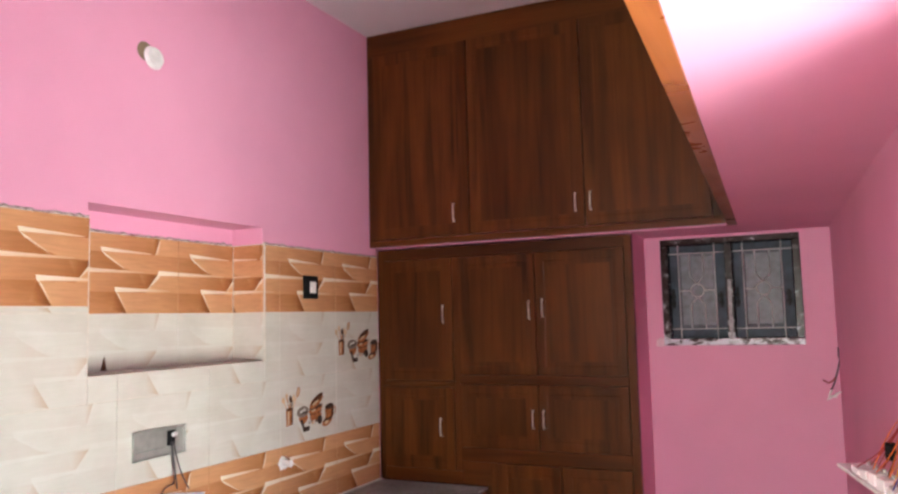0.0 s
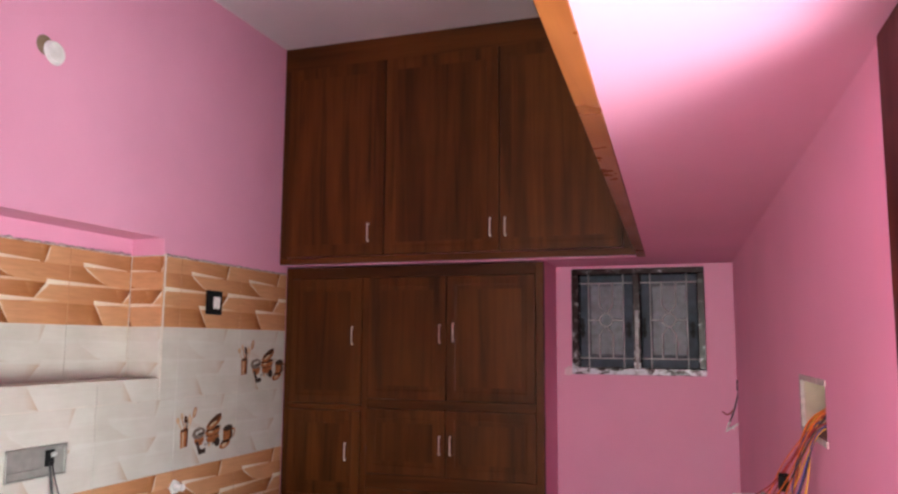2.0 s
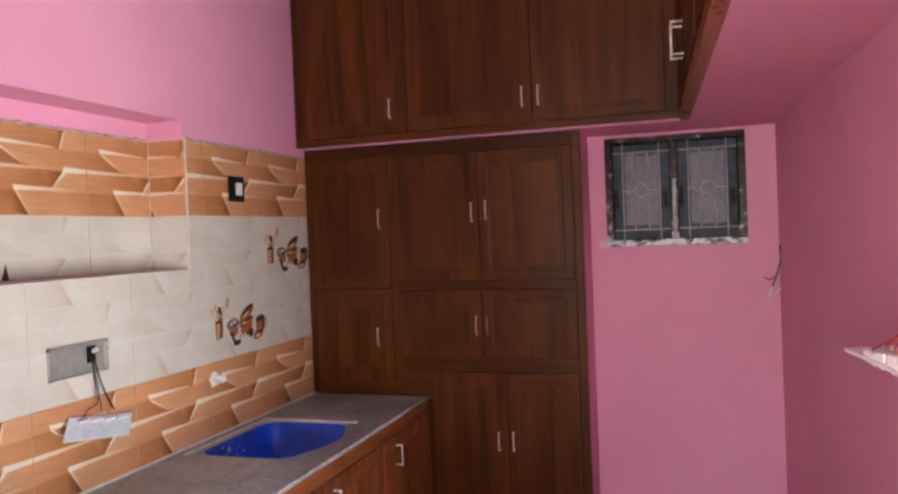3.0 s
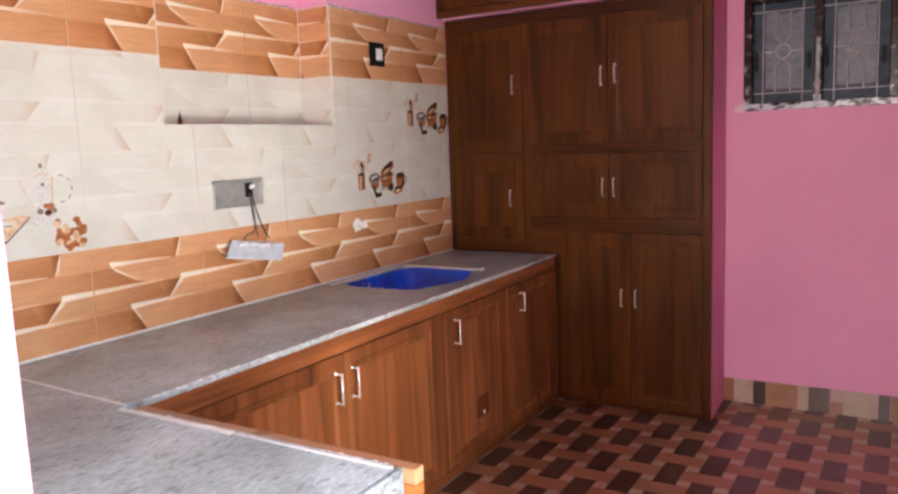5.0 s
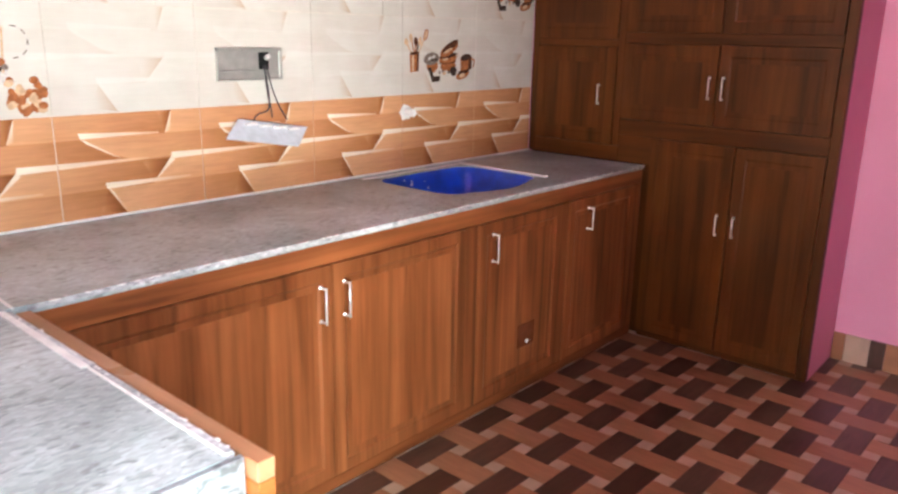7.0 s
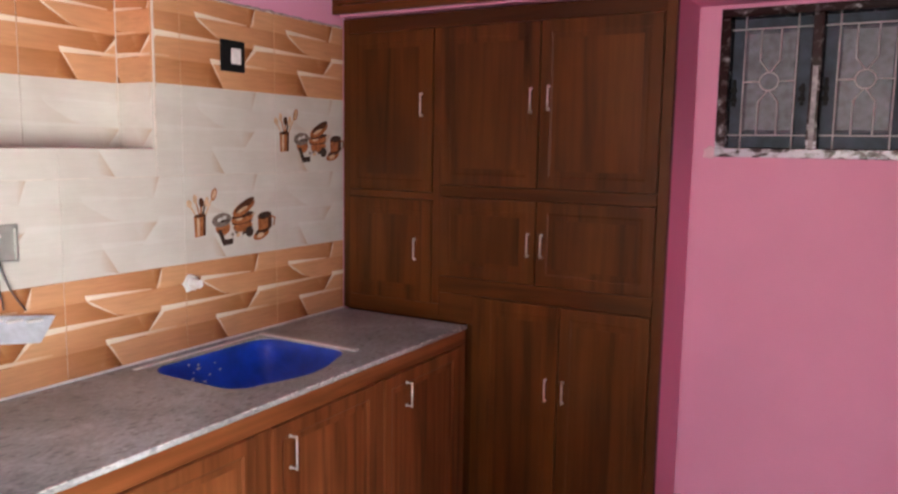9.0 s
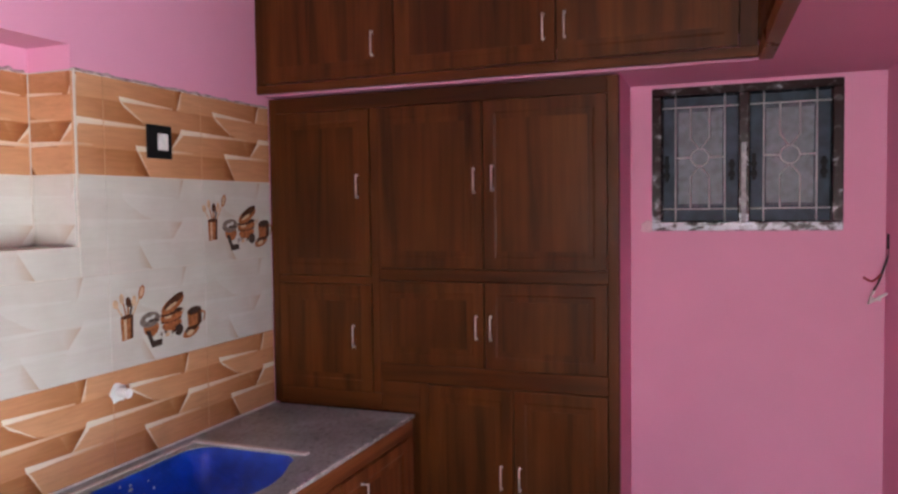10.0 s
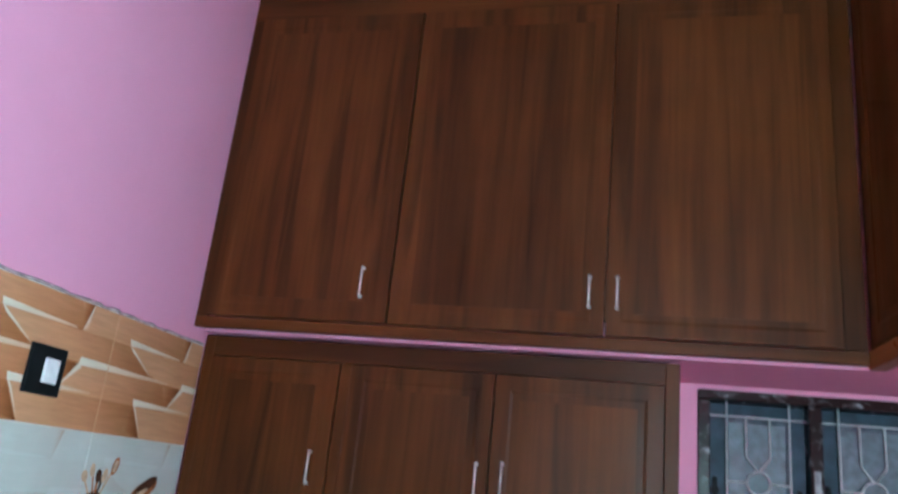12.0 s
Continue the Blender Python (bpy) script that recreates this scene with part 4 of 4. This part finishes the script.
A, B, C, D = Vector((0.018, 2.828, 1.066)), Vector((0.018, 3.115, 1.018)), Vector((0.075, 3.03, 0.962)), Vector((0.075, 2.742, 1.012))
bm = bmesh.new()
n_ = (B - A).cross(D - A).normalized() * 0.006
vs = [bm.verts.new(p + o) for o in (Vector(), n_) for p in (A, B, C, D)]
for q in ((0, 1, 2, 3), (7, 6, 5, 4), (0, 4, 5, 1), (1, 5, 6, 2), (2, 6, 7, 3), (3, 7, 4, 0)):
    bm.faces.new([vs[i] for i in q])
bmesh.ops.bevel(bm, geom=bm.edges[:], offset=0.0015, segments=2, affect="EDGES")
part("plate", bm, plain("shiny_pale_plate", (0.62, 0.66, 0.72), 0.18, 0.0, 0.1, 40), plate)
bm = bmesh.new()
for s, t in ((0.2, 0.25), (0.4, 0.25), (0.6, 0.25), (0.8, 0.25)):
    c = A + (B - A) * s + (D - A) * t
    add(bm, box(c.x - 0.008, c.y - 0.022, c.z + 0.0, c.x + 0.014, c.y + 0.022, c.z + 0.007, 0.001))
part("rocker", bm, WHITE, plate)
switch = thing("wall_switch", 0, 3.846, 1.838, "black square wall switch with a white rocker", "switch")
part("plate", box(0.001, 3.79, 1.783, 0.012, 3.903, 1.894, 0.003), BLACK, switch)
part("rocker", box(0.012, 3.832, 1.81, 0.019, 3.878, 1.866, 0.003), WHITE, switch, "white rocker")
tap = thing("pipe_outlet", 0, 3.634, 1.037, "white plastic pipe outlet sealed with cement", "pipe outlet")
bm = blob(3.634, 1.037, 0.034, 0)
bm.transform(Matrix(((0, -1, 0, 0.002), (1, 0, 0, 0), (0, 0, 1, 0), (0, 0, 0, 1))))
part("cement_ring", bm, CEMENT, tap)
part("stub", disc(0.016, 0.045, Matrix.Translation((0.022, 3.634, 1.037)) @ Matrix.Rotation(radians(90), 4, "Y"), 16), WHITE, tap, smooth=False)
cap = thing("round_wall_cap", 0, 2.835, 2.688, "loose white round cap over a hole in the wall", "wall cap")
part("cap", disc(0.046, 0.014, Matrix.Translation((0.012, 2.842, 2.686)) @ Matrix.Rotation(radians(84), 4, "Y"), 28, 0.038), WHITE, cap)
part("hole", disc(0.036, 0.004, Matrix.Translation((-0.0115, 2.815, 2.708)) @ Matrix.Rotation(radians(90), 4, "Y"), 24), HOLE, cap, "dark hole in the plaster")

# ---- wiring on the east wall ----
wiring = thing("wiring_box", RX(2.66), 2.66, 1.53, "open wall box with bundles of red, orange and yellow wires", "wiring box")
part("lining", east_piece(BY0 + 0.002, BY1 - 0.002, BZ0 + 0.002, BZ1 - 0.002, 0.062, 0.069), LINING, wiring)
for ya, yb, z0, z1 in ((BY1 - 0.004, BY1 - 0.001, BZ0 + 0.004, BZ1 - 0.004), (BY0 + 0.001, BY1 - 0.005, BZ1 - 0.003, BZ1 - 0.001), (BY0 + 0.001, BY1 - 0.005, BZ0 + 0.001, BZ0 + 0.003)):
    part("lining", east_piece(ya, yb, z0, z1, 0.006, 0.061), LINING, wiring)
for ya, yb, z0, z1 in ((BY0 - 0.012, BY1 + 0.014, BZ1 - 0.004, BZ1 + 0.008), (BY1 - 0.006, BY1 + 0.014, BZ0 - 0.004, BZ1), (BY0 - 0.01, BY1, BZ0 - 0.01, BZ0 + 0.003)):
    part("chipped_edge", east_piece(ya, yb, z0, z1, -0.003, 0.005), CHIPPED, wiring, "chipped pale plaster edge")
L_, R_ = Vector((2.28, 2.83, 1.3)), Vector((2.408, 2.5, 1.258))
along = (R_ - L_).normalized()
across = along.cross(Vector((0, 0, 1))).normalized()
mats = (RED, RED, RED, ORANGE, RED, ORANGE, YELLOW, WBLACK, ORANGE, RED, YELLOW, WBLACK, WBLUE, ORANGE, WBLUE, YELLOW)
for k, mat in enumerate(mats):
    s = 0.2 + 0.62 * k / (len(mats) - 1)
    end = L_ + (R_ - L_) * s + across * rng.uniform(-0.02, 0.02) + Vector((0, 0, 0.02))
    y0 = rng.uniform(2.48, 2.56)
    start = Vector((RX(y0) + 0.04, y0, rng.uniform(1.5, 1.58)))
    lip = Vector((RX(2.58) - rng.uniform(0.004, 0.02), rng.uniform(2.5, 2.6), rng.uniform(1.472, 1.5)))
    mid = lip.lerp(end, rng.uniform(0.45, 0.6)) + Vector((rng.uniform(-0.012, 0.003), rng.uniform(-0.025, 0.015), rng.uniform(-0.03, 0.005)))
    part("wire", tube(bent([start, lip, mid, end]), rng.uniform(0.0013, 0.0021), 6), mat, wiring, smooth=True)
tape = L_.lerp(R_, 0.36).lerp(Vector((RX(2.55) - 0.02, 2.55, 1.48)), 0.4)
part("tape", disc(0.011, 0.035, Matrix.Translation(tape) @ Matrix.Rotation(radians(25), 4, "X"), 10), BLACK, wiring, "black insulating tape")
board = thing("hanging_switch_board", *((L_ + R_) / 2), "white switch plate hanging face down from the wires", "switch plate")
frame_m = Matrix((( along.x, across.x, 0, L_.x), (along.y, across.y, 0, L_.y), (along.z, across.z, 1, L_.z), (0, 0, 0, 1)))
size = (R_ - L_).length
part("plate", box(0, -0.03, -0.004, size, 0.03, 0.003, 0.001, m=frame_m), WHITE, board)
for k in range(6):
    u = size * (0.21 + 0.115 * k)
    lean = frame_m @ Matrix.Translation((u, 0, 0)) @ Matrix.Rotation(rng.uniform(-0.3, 0.3), 4, "Z") @ Matrix.Rotation(rng.uniform(-0.2, 0.2), 4, "Y")
    half = size * rng.uniform(0.034, 0.05)
    part("switch_module", box(-half, -0.022, 0.001, half, 0.022, rng.uniform(0.014, 0.03), 0.003, m=lean), WHITE, board)
    part("rocker", box(-half * 0.8, -0.014, -0.015, half * 0.8, 0.014, -0.004, 0.002, m=lean), WHITE, board)
    part("terminal_screw", disc(0.0045, 0.012, lean @ Matrix.Translation((half * 0.3, -0.008, 0.03)), 10), STEEL, board)
stub = thing("loose_corner_wires", RX(4.8), 4.83, 1.3, "short loose wires with white ends in the wall corner", "wires")
for pts, mat in (([(2.318, 4.82, 1.485), (2.31, 4.825, 1.42), (2.285, 4.835, 1.33), (2.268, 4.84, 1.29)], WBLACK), ([(2.29, 4.83, 1.35), (2.262, 4.83, 1.325), (2.235, 4.84, 1.338)], RED),
                 ([(2.27, 4.84, 1.29), (2.262, 4.835, 1.275), (2.255, 4.83, 1.25)], WHITE), ([(2.25, 4.84, 1.245), (2.285, 4.83, 1.268), (2.308, 4.82, 1.285)], WHITE), ([(2.255, 4.845, 1.262), (2.29, 4.83, 1.26)], WHITE)):
    part("wire", tube(bent(pts), 0.005 if mat is WHITE else 0.004, 6), mat, stub, smooth=True)
part("clip", box(2.305, 4.815, 1.44, 2.316, 4.83, 1.492, 0.002), BLACK, stub)

# ---- floor tiles ----
def tile_print(name, a, b, stretch, dark=0.7):
    m, n, l, bs = material(name, 0.3, coat=0.2)
    info = n.new("ShaderNodeObjectInfo")
    p = place(n)
    tone = ramp(n, l, info.outputs["Random"], [(0.0, a), (1.0, b)])
    g = noise_at(n, l, p, 14, 5, stretch, 0.7)
    l.new(mix(n, l, tone, ramp(n, l, g, [(0.3, (dark,) * 3), (0.65, (1, 1, 1))]), 1.0, "MULTIPLY"), bs.inputs["Base Color"])
    rough = ramp(n, l, noise_at(n, l, p, 4, 4), [(0.3, (0.28,) * 3), (0.7, (0.5,) * 3)])
    l.new(rough, bs.inputs["Roughness"])
    return m


F_DARK = tile_print("dark_brown_floor_tile", (0.065, 0.031, 0.021), (0.13, 0.066, 0.045), (4, 0.6, 1))
F_TAN = tile_print("tan_floor_tile", (0.32, 0.145, 0.07), (0.43, 0.215, 0.115), (0.6, 4, 1), 0.8)
F_CREAM = tile_print("cream_floor_tile", (0.5, 0.36, 0.26), (0.6, 0.46, 0.35), (1, 1, 1), 0.85)
PX, PYY, OX, OY = 0.1475, 0.155, 0.753, 2.9815
SQ = 0.054


def slab_mesh(name, wx, wy, mat, t=0.006):
    b = box(-wx / 2, -wy / 2, -t, wx / 2, wy / 2, 0)
    b.faces.ensure_lookup_table()
    topf = max(b.faces, key=lambda f: f.calc_center_median().z)
    bmesh.ops.bevel(b, geom=list(topf.edges), offset=0.0008, segments=1, affect="EDGES")
    me = bpy.data.meshes.new(name)
    b.to_mesh(me)
    b.free()
    me.materials.append(mat)
    return me


gap = 0.0012
M_DARK = slab_mesh("floor_tile", PX - SQ - gap, PYY + SQ - gap, F_DARK)
M_TAN = slab_mesh("floor_tile", PX + SQ - gap, PYY - SQ - gap, F_TAN)
M_CREAM = slab_mesh("floor_tile", SQ - gap, SQ - gap, F_CREAM)
spare = bmesh.new()
for i in range(-1, 13):
    for j in range(-13, 13):
        cx, cy = OX + (i + 0.5) * PX, OY + (j + 0.5) * PYY
        if not (0.56 < cx < RX(cy) + 0.06 and 1.2 < cy < WY + 0.06) or (cx < 1.34 and cy > 4.58):
            continue
        ob = new("floor_tile", M_DARK if (i + j) % 2 else M_TAN)
        ob.parent, ob.location = floor, (cx, cy, 0)
        add(spare, box(OX + i * PX - SQ / 2 + gap, OY + j * PYY - SQ / 2 + gap, -0.006, OX + i * PX + SQ / 2 - gap, OY + j * PYY + SQ / 2 - gap, -0.0003))
tagged(part("small_floor_tiles", spare, F_CREAM, floor, "small square cream tiles"), kind="stuff")
hall = []
for i in range(-6, 14):
    for j in range(-29, -11):
        cx, cy = OX + (i + 0.5) * PX, OY + (j + 0.5) * PYY
        if 0.0 < cx < 2.62 and -1.25 < cy <= 1.2:
            hall.append((cx, cy, (i + j) % 2, OX + i * PX, OY + j * PYY))
for name, mat, pick, wx, wy in (("dark_entrance_tiles", F_DARK, 1, PX - SQ - gap, PYY + SQ - gap), ("tan_entrance_tiles", F_TAN, 0, PX + SQ - gap, PYY - SQ - gap)):
    bm = bmesh.new()
    for cx, cy, odd, *_ in hall:
        if odd == pick:
            box(cx - wx / 2, cy - wy / 2, -0.006, cx + wx / 2, cy + wy / 2, 0, bm=bm)
    tagged(part(name, bm, mat, floor, "basket-weave floor tiles of the entrance"), kind="stuff")
bm = bmesh.new()
for *_, x, y in hall:
    box(x - SQ / 2 + gap, y - SQ / 2 + gap, -0.006, x + SQ / 2 - gap, y + SQ / 2 - gap, -0.0003, bm=bm)
tagged(part("small_floor_tiles", bm, F_CREAM, floor, "small square cream tiles"), kind="stuff")
rng = random.Random(11)
skirt = thing("baseboard", 1.9, WY, 0, "tiled skirting in brown, tan and cream blocks", "skirting", kind="structure")
x = 1.421
k = 0
while x < RX(WY) - 0.03:
    w = (0.05, 0.098, 0.06, 0.15)[k % 4]
    w = min(w, RX(WY) - 0.004 - x)
    split = rng.random() < 0.35
    mats = [F_CREAM, F_TAN, F_DARK]
    if split:
        part("skirting_tile", box(x + 0.001, WY - 0.011, 0.0, x + w - 0.001, WY - 0.001, 0.062), mats[(k + 1) % 3], skirt)
        part("skirting_tile", box(x + 0.001, WY - 0.011, 0.063, x + w - 0.001, WY - 0.001, 0.122), mats[k % 3], skirt)
    else:
        part("skirting_tile", box(x + 0.001, WY - 0.011, 0.0, x + w - 0.001, WY - 0.001, 0.122), mats[(2 * k + 1) % 3], skirt)
    x += w
    k += 1
y = 1.95
k = 0
while y < WY - 0.05:
    w = (0.15, 0.054, 0.098, 0.054)[k % 4]
    part("skirting_tile", east_piece(y + 0.001, min(y + w, WY - 0.013) - 0.001, 0.0, 0.122, -0.011, -0.001), mats[(2, 0, 1, 0)[k % 4]], skirt)
    y += w
    k += 1
